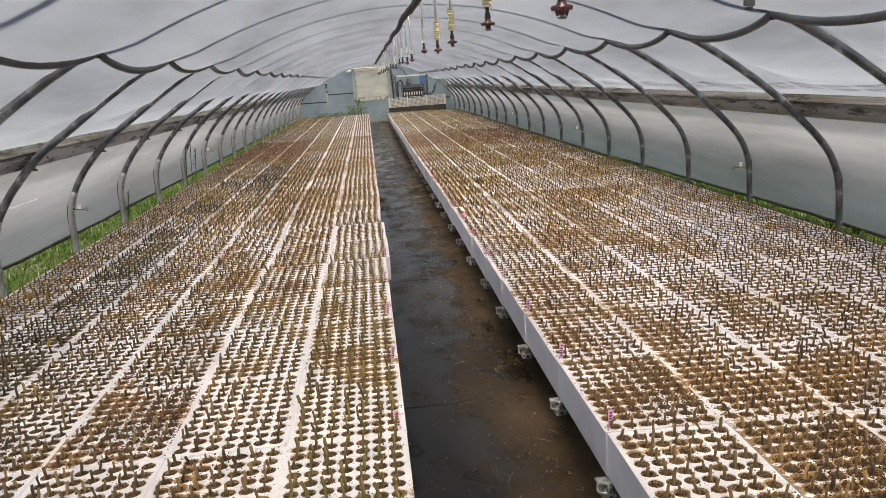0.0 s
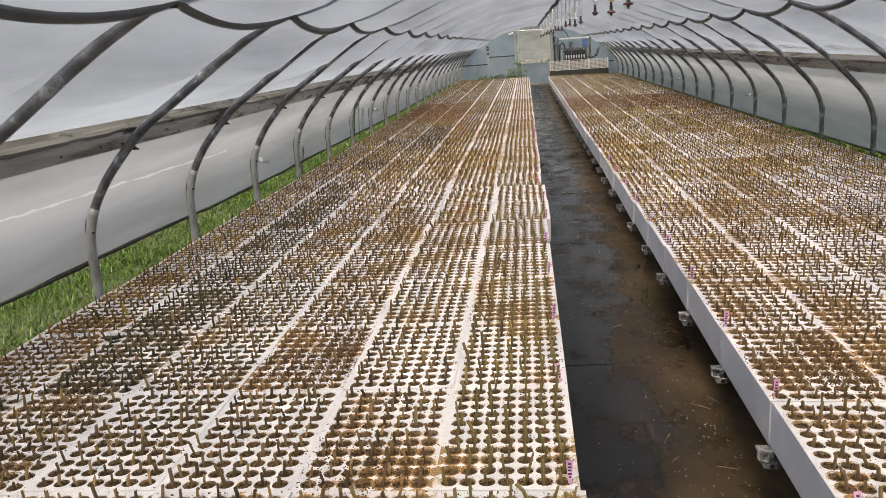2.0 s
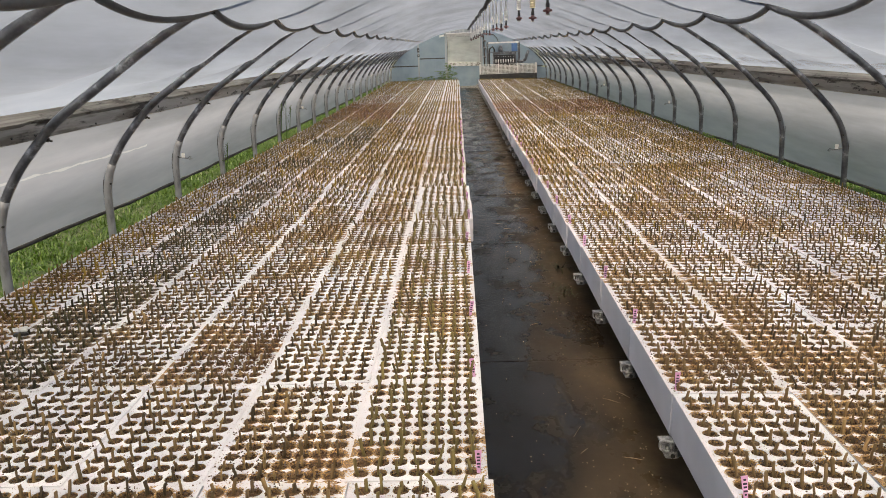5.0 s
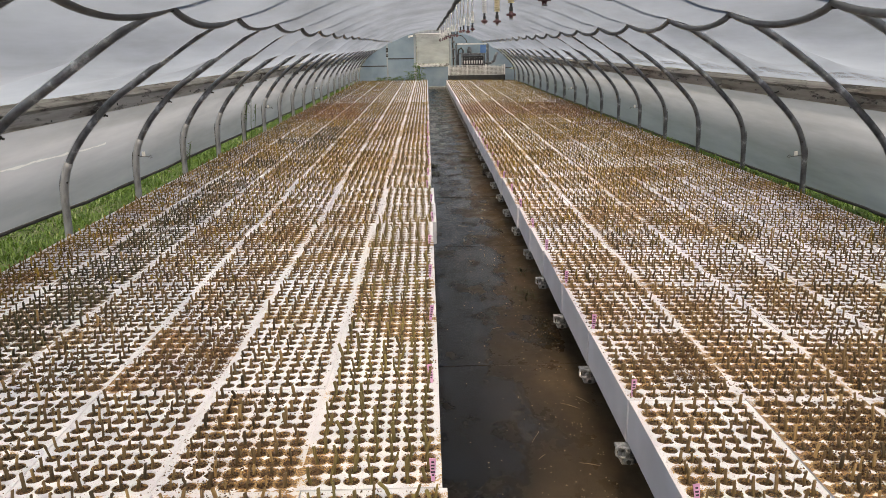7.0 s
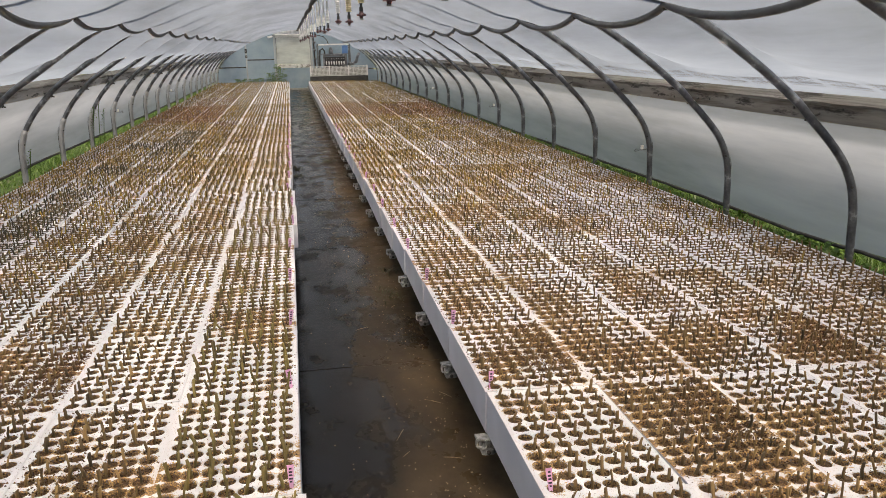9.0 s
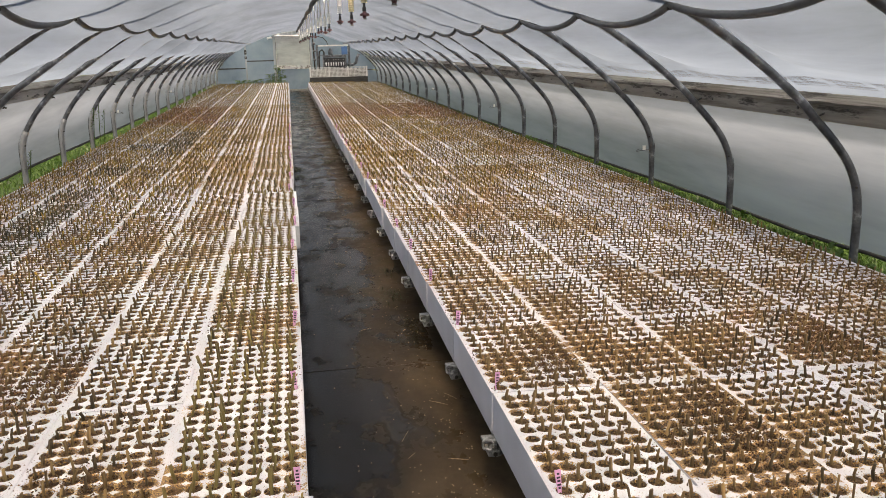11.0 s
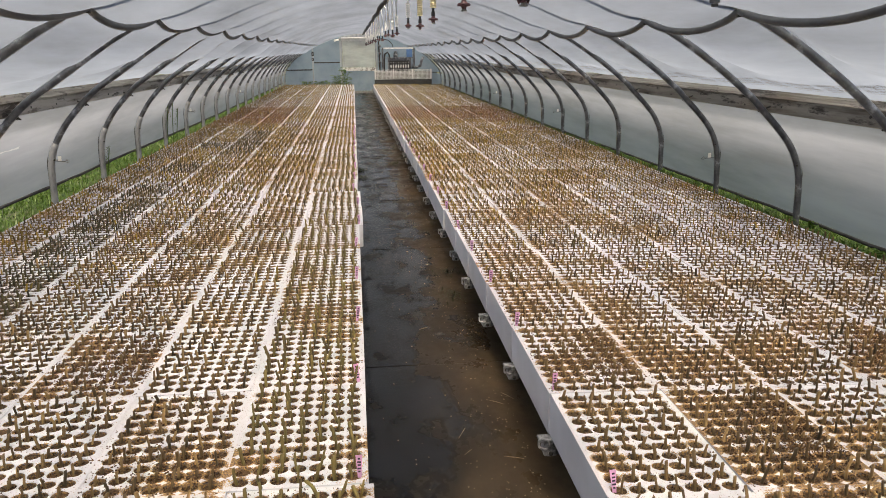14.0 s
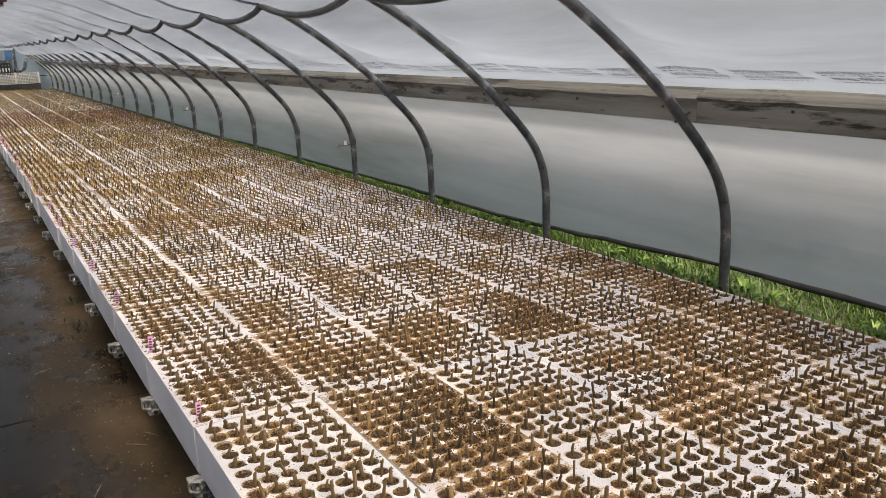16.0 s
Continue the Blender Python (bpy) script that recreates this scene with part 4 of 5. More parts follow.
    for i in range(4):
        x = 0.72 + i * 0.576
        part("corner_post", box(bmesh.new(), x - 0.016, x + 0.016, -0.077, -0.05, 0.441, 0.75, 0.003), M_TUBE, b)
    bm = bmesh.new()
    box(bm, 0.72, 2.45, -0.02, 0.08, 0.441, 0.68, 0.01)
    part("load", bm, M_CONC, b, "grey stacked trays")


# ---------- sprinklers ----------
def sprinkler_thing(long):
    s = thing("sprinkler", "hanging sprinkler with beige weight and maroon head", "sprinkler", "sprinklers under the ridge")
    bm = bmesh.new()
    sweep(bm, [(-0.015, 0, 0.40), (0.004, 0.002, 0.30), (0, 0, 0.155)], 0.0065, 6)
    part("drop_tube", bm, M_TUBE, s, "thin white drop tube", smooth=True)
    bm = bmesh.new()
    pts, rad = [], []
    for i in range(17):
        pts.append((0, 0, 0.155 - i * 0.0058))
        rad.append(0.016 if i % 2 == 0 else 0.0118)
    sweep(bm, pts, lambda i: rad[i], 12)
    part("weight", bm, M_BEIGE if long else M_TUBE, s, "ribbed weight")
    bm = bmesh.new()
    cyl(bm, (0, 0, 0.062), (0, 0, 0.045), 0.006, n=8)
    cyl(bm, (0, 0, 0.045), (0, 0, 0.026), 0.0085, 0.010, 10)
    part("neck", bm, M_BLACK, s)
    bm = bmesh.new()
    cyl(bm, (0, 0, 0.026), (0, 0, 0.016), 0.007, 0.012, 14)
    cyl(bm, (0, 0, 0.016), (0, 0, 0.012), 0.020, 0.0225, 16)
    cyl(bm, (0, 0, 0.012), (0, 0, 0.006), 0.0225, 0.021, 16)
    cyl(bm, (0, 0, 0.006), (0, 0, -0.002), 0.010, 0.007, 12)
    for a in range(2):
        c, d = math.cos(a * math.pi + 0.4), math.sin(a * math.pi + 0.4)
        cyl(bm, (c * 0.015, d * 0.015, 0.007), (c * 0.011, d * 0.011, -0.004), 0.003, n=6)
    head = part("head", bm, M_BROWN, s)
    bm = bmesh.new()
    cyl(bm, (0, 0, -0.002), (0, 0, -0.006), 0.005, 0.005, 8)
    cyl(bm, (0, 0, -0.006), (0, 0, -0.010), 0.011, 0.008, 10)
    part("deflector", bm, M_CONC, head, "pale plastic deflector")
    return s


def build_sprinklers():
    bm = bmesh.new()
    pts = []
    y = hoop_y(FIRST_HOOP - 1)
    while y < 23.9:
        pts.append((0.335 + 0.010 * math.sin(y * 2.3), y, 1.812 + 0.008 * noise.noise((y * 1.7, 0, 0))))
        y += 0.12
    sweep(bm, pts, lambda i: 0.022 + 0.012 * abs(noise.noise((i * 0.61, 4, 1))), 8)
    p = mesh_object("ridge_pipe", bm, M_DARK, smooth=True)
    tagged(p, "dark dirty irrigation pipe slung along the ridge", "pipe")
    a, b = sprinkler_thing(True), sprinkler_thing(False)
    ys = [-1.54, -0.59, 0.39, 1.50, 2.14, 3.22, 4.60, 5.36, 6.12, 7.1, 8.0, 9.0, 10.0, 11.0, 12.1, 13.2, 14.4, 15.6, 16.8, 18.2, 19.6, 21.0, 22.2]
    zs = [1.392, 1.43, 1.463, 1.455, 1.443, 1.475, 1.45, 1.445, 1.465]
    a.matrix_basis = pose(0.37, ys[1], zs[1] + 0.012)
    b.matrix_basis = pose(0.37, ys[7], zs[7] + 0.012)
    for i, y in enumerate(ys):
        if i in (0, 1, 7):
            continue
        z = (zs[i] if i < len(zs) else 1.455 + random.uniform(-0.02, 0.02)) + 0.012
        copy_thing(a if i < 5 else b, pose(0.37 + random.uniform(-0.006, 0.006), y, z, 0, 0, random.uniform(0, 90)))


# ---------- trays ----------
def tray_mesh(n, seed, chamfer):
    """A foam block with 7 x 11 round cells open at the top; origin at the centre of the top."""
    rnd = random.Random(seed)
    V, F = [], []

    def add(x, y, z):
        V.append((x, y, z))
        return len(V) - 1
    hw, hl = TRAY_W / 2, TRAY_L / 2
    per = n // 4
    for i in range(CELLS_X):
        for j in range(CELLS_Y):
            cx, cy = (i - 3) * CELL_PX, (j - 5) * CELL_PY
            x0 = -hw if i == 0 else cx - CELL_PX / 2
            x1 = hw if i == CELLS_X - 1 else cx + CELL_PX / 2
            y0 = -hl if j == 0 else cy - CELL_PY / 2
            y1 = hl if j == CELLS_Y - 1 else cy + CELL_PY / 2
            border = []
            corners = [(x1, y1), (x0, y1), (x0, y0), (x1, y0)]
            for k in range(4):
                (ax, ay), (bx, by) = corners[k], corners[(k + 1) % 4]
                for q in range(per):
                    t = q / per
                    border.append(add(ax + (bx - ax) * t, ay + (by - ay) * t, 0))
            rings = [[], [], []]
            r = CELL_R * rnd.uniform(0.97, 1.02)
            for k in range(n):
                a = math.pi / 4 + 2 * math.pi * k / n
                c, s = math.cos(a), math.sin(a)
                rings[0].append(add(cx + c * (r + (0.0022 if chamfer else 0)), cy + s * (r + (0.0022 if chamfer else 0)), 0))
                if chamfer:
                    rings[1].append(add(cx + c * r, cy + s * r, -0.0022))
                rings[2].append(add(cx + c * r * 0.95, cy + s * r * 0.95, -0.032))
            chain = [border] + [q for q in rings if q]
            for a, b in zip(chain, chain[1:]):
                for k in range(n):
                    F.append((a[k], a[(k + 1) % n], b[(k + 1) % n], b[k]))
    # sides and underside, with a slight draft and a rounded lower edge
    lo = [(hw, hl), (-hw, hl), (-hw, -hl), (hw, -hl)]
    t0 = [add(x, y, 0) for x, y in lo]
    t1 = [add(x * 0.994, y * 0.997, -TRAY_H + 0.008) for x, y in lo]
    t2 = [add(x * 0.975, y * 0.985, -TRAY_H) for x, y in lo]
    for a, b in ((t0, t1), (t1, t2)):
        for k in range(4):
            F.append((a[k], b[k], b[(k + 1) % 4], a[(k + 1) % 4]))
    F.append(tuple(t2[::-1]))
    me = raw_mesh("tray", V, F, M_FOAM)
    bm = bmesh.new()
    bm.from_mesh(me)
    bmesh.ops.remove_doubles(bm, verts=bm.verts, dist=1e-5)
    bm.to_mesh(me)
    bm.free()
    return me


def soil_mesh(n, seed, crumbs):
    rnd = random.Random(seed)
    V, F = [], []
    for i in range(CELLS_X):
        for j in range(CELLS_Y):
            cx, cy = (i - 3) * CELL_PX, (j - 5) * CELL_PY
            depth = -rnd.uniform(0.004, 0.014)
            c = len(V)
            V.append((cx + rnd.uniform(-0.004, 0.004), cy + rnd.uniform(-0.004, 0.004), depth + rnd.uniform(0.0, 0.006)))
            for k in range(n):
                a = math.pi / 4 + 2 * math.pi * k / n
                V.append((cx + math.cos(a) * CELL_R * 0.99, cy + math.sin(a) * CELL_R * 0.99, depth + rnd.uniform(-0.002, 0.002)))
            for k in range(n):
                F.append((c, c + 1 + k, c + 1 + (k + 1) % n))
    if n > 8:
        for i in range(CELLS_X):
            for j in range(CELLS_Y):
                for _ in range(9):
                    a, r, s = rnd.uniform(0, 6.28), CELL_R * 0.9 * math.sqrt(rnd.random()), rnd.uniform(0.0015, 0.004)
                    x, y, q = (i - 3) * CELL_PX + r * math.cos(a), (j - 5) * CELL_PY + r * math.sin(a), rnd.uniform(0, 6.28)
                    c = len(V)
                    for k in range(3):
                        V.append((x + s * math.cos(q + k * 2.1), y + s * math.sin(q + k * 2.1), -0.006))
                    V.append((x, y, -0.004 + s * rnd.uniform(0.5, 1.6)))
                    F += [(c, c + 1, c + 3), (c + 1, c + 2, c + 3), (c + 2, c, c + 3)]
    spots = [(rnd.uniform(-TRAY_W / 2, TRAY_W / 2), rnd.uniform(-TRAY_L / 2, TRAY_L / 2)) for _ in range(5)]
    made = 0
    while made < crumbs:
        if rnd.random() < 0.75:
            sx, sy = rnd.choice(spots)
            x, y = rnd.gauss(sx, 0.06), rnd.gauss(sy, 0.09)
        else:
            x, y = rnd.uniform(-TRAY_W / 2, TRAY_W / 2), rnd.uniform(-TRAY_L / 2, TRAY_L / 2)
        if abs(x) > TRAY_W / 2 - 0.004 or abs(y) > TRAY_L / 2 - 0.004:
            continue
        s = rnd.uniform(0.0012, 0.0042)
        a = rnd.uniform(0, 6.28)
        c = len(V)
        for k in range(3):
            V.append((x + s * math.cos(a + k * 2.1), y + s * math.sin(a + k * 2.1), 0.0006))
        V.append((x, y, 0.0006 + s * rnd.uniform(0.6, 1.3)))
        F += [(c, c + 1, c + 3), (c + 1, c + 2, c + 3), (c + 2, c, c + 3)]
        made += 1
    return raw_mesh("soil", V, F, M_SOIL)


def right_bed_z(x):
    return ZT - 0.024 * (x - XR)


TRAYS = []          # (centre x, centre y, top z, tilt, turn, column, bed, cover)


# how soiled the nearer trays are, from the aisle outwards: share of soil, redness, darkness
SOILED = {"w": (0.12, 0, 0), "l": (0.32, 0.05, 0), "m": (0.46, 0.1, 0), "h": (0.64, 0.12, 0), "H": (0.80, 0.1, 0.12), "r": (0.66, 0.30, 0), "o": (0.50, 0.16, 0), "y": (0.36, 0.1, 0), "g": (0.34, 0, 0.28), "d": (0.45, 0, 0.7)}
SOIL_ROWS = {
    "L": {-2: "lmmlgd", -1: "lmlggd", 0: "lwrgdy", 1: "mlogdy", 2: "mlomdy", 3: "mlmmdy", 4: "lmmldy", 5: "lmmldy"},
    "R": {-2: "wmlmmm", -1: "wHloom", 0: "hhmrmo", 1: "mmomml", 2: "mllwlm", 3: "lmllml", 4: "momlwl", 5: "lmollw"},
}


def plan_trays():
    rnd = random.Random(11)
    for bed in ("L", "R"):
        for col in range(6):
            shift = 0.0 if bed == "L" else -0.143
            wob = rnd.uniform(-0.01, 0.01) if col else 0.0
            for row in range(-3, 38):
                y = row * PITCH_Y + PITCH_Y / 2 + shift + wob
                if bed == "R" and col == 0 and row >= 4:
                    y -= 0.07
                jx = rnd.gauss(0, 0.0004 if y < 3 else 0.003)
                if bed == "L":
                    x = -(col + 0.5) * PITCH_X + jx
                    if col == 0 and row in (4, 5):
                        x += 0.022
                    if 0 < col < 5 and row in (4, 5):
                        x += 0.024 - 0.005 * col
                    if col < 4 and row == -2:
                        x += 0.012 - 0.003 * col
                    z, tilt = ZT, 0.0
                else:
                    x = XR + (col + 0.5) * PITCH_X + jx
                    if row < 0 and col > 0:
                        x += 0.001
                    z, tilt = right_bed_z(x), 1.37
                n1 = noise.noise((x * 1.4, y * 0.9, 2.0))
                cover = 0.64 + (0.38 if y < 3 else 0.55) * n1 + rnd.uniform(-0.10, 0.12)
                red, dark = max(0.0, noise.noise((x * 1.1, y * 0.7, 9.0))) * (0.45 if y < 8 else 0.8), 0.0
                if bed == "L" and col == 0:
                    cover = rnd.uniform(0.15, 0.45) if y < 4 else cover
                if (bed == "R" and 9.9 < y < 12.6 + 0.3 * (col % 3)) or (bed == "L" and col > 2 and 9.8 < y < 13.2):
                    cover, red = 0.80, 0.85 if rnd.random() < 0.75 else 0.35
                if (bed == "L" and col < 3 and 9.3 < y < 10.3) or (bed == "R" and (9.0 < y < 9.6 or (4.6 < y < 6.7 and col in (2, 3) and rnd.random() < 0.75) or (3.5 < y < 4.0 and col in (3, 4)))):
                    cover = min(cover, 0.15)
                if bed == "L" and ((col == 4 and 0.2 < y < 8) or (col == 3 and 5 < y < 9)):
                    dark = rnd.uniform(0.35, 0.8) if y < 4 else rnd.uniform(0.1, 0.5)
                    cover = min(max(cover, 0.5), 0.64)
                if bed == "L" and col == 4 and 4.0 < y < 5.1:
                    cover = 0.05
                if bed == "L" and col == 5 and 0.2 < y < 6:
                    cover, red = rnd.uniform(0.30, 0.48), 0.05
                top = 0.70 if y < 4 else 0.95
                code = SOIL_ROWS[bed].get(row)
                if code:
                    cover, red, dark = SOILED[code[col]]
                    cover, top = cover + rnd.uniform(-0.06, 0.06), 0.95
                turn = rnd.gauss(0, 0.035) if not (bed == 'R' and col == 0) else -0.75 + rnd.gauss(0, 0.2)
                TRAYS.append((x, y, z + rnd.uniform(-0.002, 0.002), tilt, turn, col, bed, max(0, min(top, cover + (0.0 if code else 0.02 if y < 8 else 0.04))), min(1, red), dark))


NEAR_Y = 3.0
LAST_SINGLE = 13.2


def build_trays():
    near = [tray_mesh(12, s, True) for s in (1, 2)]
    far = [tray_mesh(8, s, False) for s in (3, 4)]
    soil_near = [soil_mesh(12, s, c) for s, c in ((1, 220), (2, 1000), (3, 2400))]
    soil_far = [soil_mesh(8, s, c) for s, c in ((4, 40), (5, 200))]
    rest, rest_soil = ([], []), ([], [])
    plain, plain_soil = tray_mesh(4, 6, False), soil_mesh(4, 7, 0)
    for i, (x, y, z, tilt, turn, col, bed, cover, red, dark) in enumerate(TRAYS):
        close = y < NEAR_Y
        if y > LAST_SINGLE:
            m = pose(x, y, z, 0, tilt, turn)
            for me, (V, F) in ((plain, rest), (plain_soil, rest_soil)):
                c = len(V)
                V.extend(tuple(m @ v.co) for v in me.vertices)
                F.extend(tuple(c + q for q in p.vertices) for p in me.polygons)
            continue
        ob = new("seedling_tray", (near if close else far)[i % 2])
        ob.matrix_basis = pose(x, y, z, 0, tilt, turn)
        ob.color = (cover, red, dark, 1)
        brown = cover > 0.55
        tagged(ob, ("white foam cell tray heaped with brown soil" if brown else "white foam cell tray holding rooted wood cuttings"), "seedling tray", "trays of the right bed" if bed == "R" else "trays of the left bed")
        s = new("soil", (soil_near[0 if cover < 0.3 else 1 if cover < 0.6 else 2] if close else soil_far[1 if brown else 0]))
        s.parent = ob
        s.color = (cover, red, dark, 1)
    ob = new("seedling_trays", raw_mesh("seedling_trays", *rest, M_FOAM_FAR))
    tagged(ob, "far rows of white foam cell trays dusted with soil", "seedling trays", kind="stuff")
    s = new("soil", raw_mesh("soil", *rest_soil, M_SOIL))
    s.parent = ob


def stem_geometry(V, F, base, lean, height, r, rnd, n):
    """A short upright cutting with a slight kink and a slanted top."""
    bx, by, bz = base
    c = len(V)
    k1 = rnd.uniform(0.45, 0.65)
    kx, ky = rnd.gauss(0, 0.0022), rnd.gauss(0, 0.0022)
    for lv, (t, rr) in enumerate(((0.0, 1.0), (k1, 0.93), (1.0, 0.86))):
        ox, oy = bx + lean[0] * t * height + (kx if lv == 1 else 0), by + lean[1] * t * height + (ky if lv == 1 else 0)
        for k in range(n):
            a = 2 * math.pi * k / n + 0.4
            dz = (0.4 * r * math.cos(a) if lv == 2 else 0)
            V.append((ox + math.cos(a) * r * rr, oy + math.sin(a) * r * rr, bz + t * height + dz))
    for lv in range(2):
        for k in range(n):
            F.append((c + lv * n + k, c + lv * n + (k + 1) % n, c + (lv + 1) * n + (k + 1) % n, c + (lv + 1) * n + k))
    F.append(tuple(c + 2 * n + k for k in range(n)))
    if n > 4 and rnd.random() < 0.6:
        # a bud beside the stem
        t, a = rnd.uniform(0.55, 0.9), rnd.uniform(0, 6.28)
        px, py, pz = bx + lean[0] * t * height + math.cos(a) * r * 0.8, by + lean[1] * t * height + math.sin(a) * r * 0.8, bz + t * height
        c = len(V)
        V.extend([(px - 0.0025 * math.sin(a), py + 0.0025 * math.cos(a), pz), (px + 0.0025 * math.sin(a), py - 0.0025 * math.cos(a), pz), (px + 0.004 * math.cos(a), py + 0.004 * math.sin(a), pz + 0.002), (px + 0.001 * math.cos(a), py + 0.001 * math.sin(a), pz + 0.010)])
        F.extend([(c, c + 2, c + 3), (c + 2, c + 1, c + 3), (c, c + 1, c + 2)])


def build_cuttings():
    rnd = random.Random(5)
    stuff = {"L": ([], []), "R": ([], []), "G": ([], []), "D": ([], []), "F": ([], []), "B": ([], [])}
    singles = 0
    for x, y, z, tilt, turn, col, bed, cover, red, dark in TRAYS:
        n = 6 if y < 2.2 else (4 if y < 7 else 3)
        green = bed == "L" and col == 0 and y < 6
        hb = 0.0285 if not green else 0.037
        hb *= 1 + 0.25 * noise.noise((x * 2, y * 1.3, 20))
        for i in range(CELLS_X):
            for j in range(CELLS_Y):
                if rnd.random() < 0.035:
                    continue
                lx, ly = (i - 3) * CELL_PX + rnd.gauss(0, 0.003), (j - 5) * CELL_PY + rnd.gauss(0, 0.003)
                base = (x + lx, y + ly, z - 0.016 - (0.024 * lx if bed == "R" else 0))
                tip = 0.28 if rnd.random() < 0.06 else 0.12
                lean = (rnd.gauss(0, tip), rnd.gauss(0, tip))
                h = max(0.014, rnd.gauss(hb, 0.008)) + 0.016
                r = rnd.uniform(0.0030, 0.0056)
                single = singles < 300 and -0.75 < y < 0.2 and ((bed == "L" and col == 0) or (bed == "R" and col == 0))
                if single:
                    V, F = [], []
                    stem_geometry(V, F, (0, 0, 0), lean, h, r, rnd, 7)
                    ob = new("cutting", raw_mesh("cutting", V, F, M_STEM_GREEN if green else M_STEM, True))
                    ob.location = base
                    tagged(ob, "greenish hardwood cutting standing in a tray cell" if green else "grey-brown hardwood cutting standing in a tray cell", "cutting", "cuttings near the aisle")
                    singles += 1
                else:
                    V, F = stuff["G" if green else "B" if red > 0.22 and y > 8 and rnd.random() < 0.75 else "D" if dark > 0.3 and rnd.random() < 0.8 else "F" if rnd.random() < (0.85 if bed == "L" and col == 5 and y > 0.6 else (y - 1.0) * 0.3) else bed]
                    stem_geometry(V, F, base, lean, h, r, rnd, n)
    for key, lab, mat in (("L", "rows of bare hardwood cuttings in the left bed", M_STEM), ("R", "rows of bare hardwood cuttings in the right bed", M_STEM), ("B", "reddish-brown hardwood cuttings in the soil-covered trays", M_STEM_RED), ("F", "golden-brown hardwood cuttings in the farther trays", M_STEM_GOLD), ("D", "dark hardwood cuttings in the left bed", M_STEM_DARK), ("G", "greenish hardwood cuttings along the aisle edge", M_STEM_GREEN)):
        V, F = stuff[key]
        ob = new("cuttings", raw_mesh("cuttings", V, F, mat, True))
        tagged(ob, lab, "cuttings", kind="stuff")


def build_labels():
    rnd = random.Random(8)
    bm = bmesh.new()
    box(bm, -0.0085, 0.0085, -0.0008, 0.0008, -0.03, 0.052, 0)
    for v in bm.verts:
        if v.co.z < 0:
            v.co.x *= 0.35
    plate = bpy.data.meshes.new("plate")
    bm.to_mesh(plate)
    bm.free()
    plate.materials.append(M_PINK)
    bm = bmesh.new()
    for z, w in ((0.043, 0.0032), (0.034, 0.0045), (0.026, 0.004), (0.017, 0.0048), (0.009, 0.0028)):
        box(bm, -w, w, -0.0018, -0.0011, z - 0.0022, z + 0.0022)
    ink = bpy.data.meshes.new("writing")
    bm.to_mesh(ink)
    bm.free()
    ink.materials.append(M_INK)
    for x, y, z, tilt, turn, col, bed, cover, red, dark in TRAYS:
        if col or y > 9:
            continue
        lx = x + (TRAY_W / 2 - 0.022) * (1 if bed == "L" else -1)
        ob = new("plant_label", plate)
        ob.matrix_basis = pose(lx, y - TRAY_L / 2 + 0.036, z + 0.002, rnd.gauss(-6, 5), rnd.gauss(0, 5), rnd.gauss(8, 10))
        tagged(ob, "pink plastic plant label with dark handwriting", "plant label", "labels along the aisle")
        w = new("writing", ink)
        w.parent = ob


# ---------- bench supports ----------
def build_supports():
    for bed in ("L", "R"):
        proto = thing("bench_rail", "grey steel cross rail carrying the trays on blocks", "bench rail", "rails under the trays")
        if bed == "R":
            x0, x1, s = XR + 0.006, XR + 6 * PITCH_X + 0.02, 1
        else:
            x0, x1, s = 0.0 - 0.05, -6 * PITCH_X - 0.02, -1
        drop = 0.024 if bed == "R" else 0.0
        zb = ZT - TRAY_H - 0.004
        bm = bmesh.new()
        box(bm, min(x0, x1), max(x0, x1), -0.026, 0.026, zb - 0.05, zb)
        for v in bm.verts:
            v.co.z -= drop * abs(v.co.x - x0)
        part("channel", bm, M_GALV, proto)
        for f in (0.12, 0.5, 0.88):
            xx = x0 + (x1 - x0) * f
            top = zb - 0.051 - drop * abs(xx - x0)
            part("block", box(bmesh.new(), xx - 0.09, xx + 0.09, -0.06, 0.06, -0.006, top, 0.008), M_CONC, proto, "grey concrete block")
        # clip at the aisle end: cast lug with a bent wire loop
        if bed == "L":
            proto.matrix_basis = pose(0, -3 * PITCH_Y, 0)
            for k in range(-2, 39):
                copy_thing(proto, pose(random.uniform(-0.008, 0.008), k * PITCH_Y + random.uniform(-0.012, 0.012), 0))
            continue
        bm = bmesh.new()
        box(bm, x0 - 0.026, x0 + 0.016, -0.026, 0.026, zb - 0.056, zb - 0.014, 0.005)
        box(bm, x0 - 0.040, x0 + 0.004, -0.022, 0.022, zb - 0.012, zb - 0.004, 0.003)
        box(bm, x0 - 0.018, x0 + 0.010, -0.030, -0.025, zb - 0.054, zb - 0.036, 0.002)
        lug = part("lug", bm, M_ALU, proto, "grey cast end lug")
        bm = bmesh.new()
        ring = []
        for i in range(21):
            a = 2 * math.pi * i / 20
            c, d = math.cos(a), math.sin(a)
            k = (abs(c) ** 4 + abs(d) ** 4) ** -0.25
            ring.append((x0 - 0.027 + 0.0135 * c * k, -0.024 - 0.009 * c, zb - 0.016 + 0.0145 * d * k))
        sweep(bm, ring, 0.0042, 8)
        part("loop", bm, M_ALU, lug, "bent steel loop", smooth=True)
        bm = bmesh.new()
        cyl(bm, (x0 - 0.006, -0.035, zb - 0.044), (x0 - 0.006, -0.029, zb - 0.044), 0.007, n=6)
        part("bolt", bm, M_DARK, lug)
        base = -0.143 if bed == "R" else 0.0
        proto.matrix_basis = pose(0, base - 3 * PITCH_Y, 0)
        for k in range(-2, 39):
            copy_thing(proto, pose(random.uniform(-0.008, 0.008), base + k * PITCH_Y + random.uniform(-0.012, 0.012), 0))


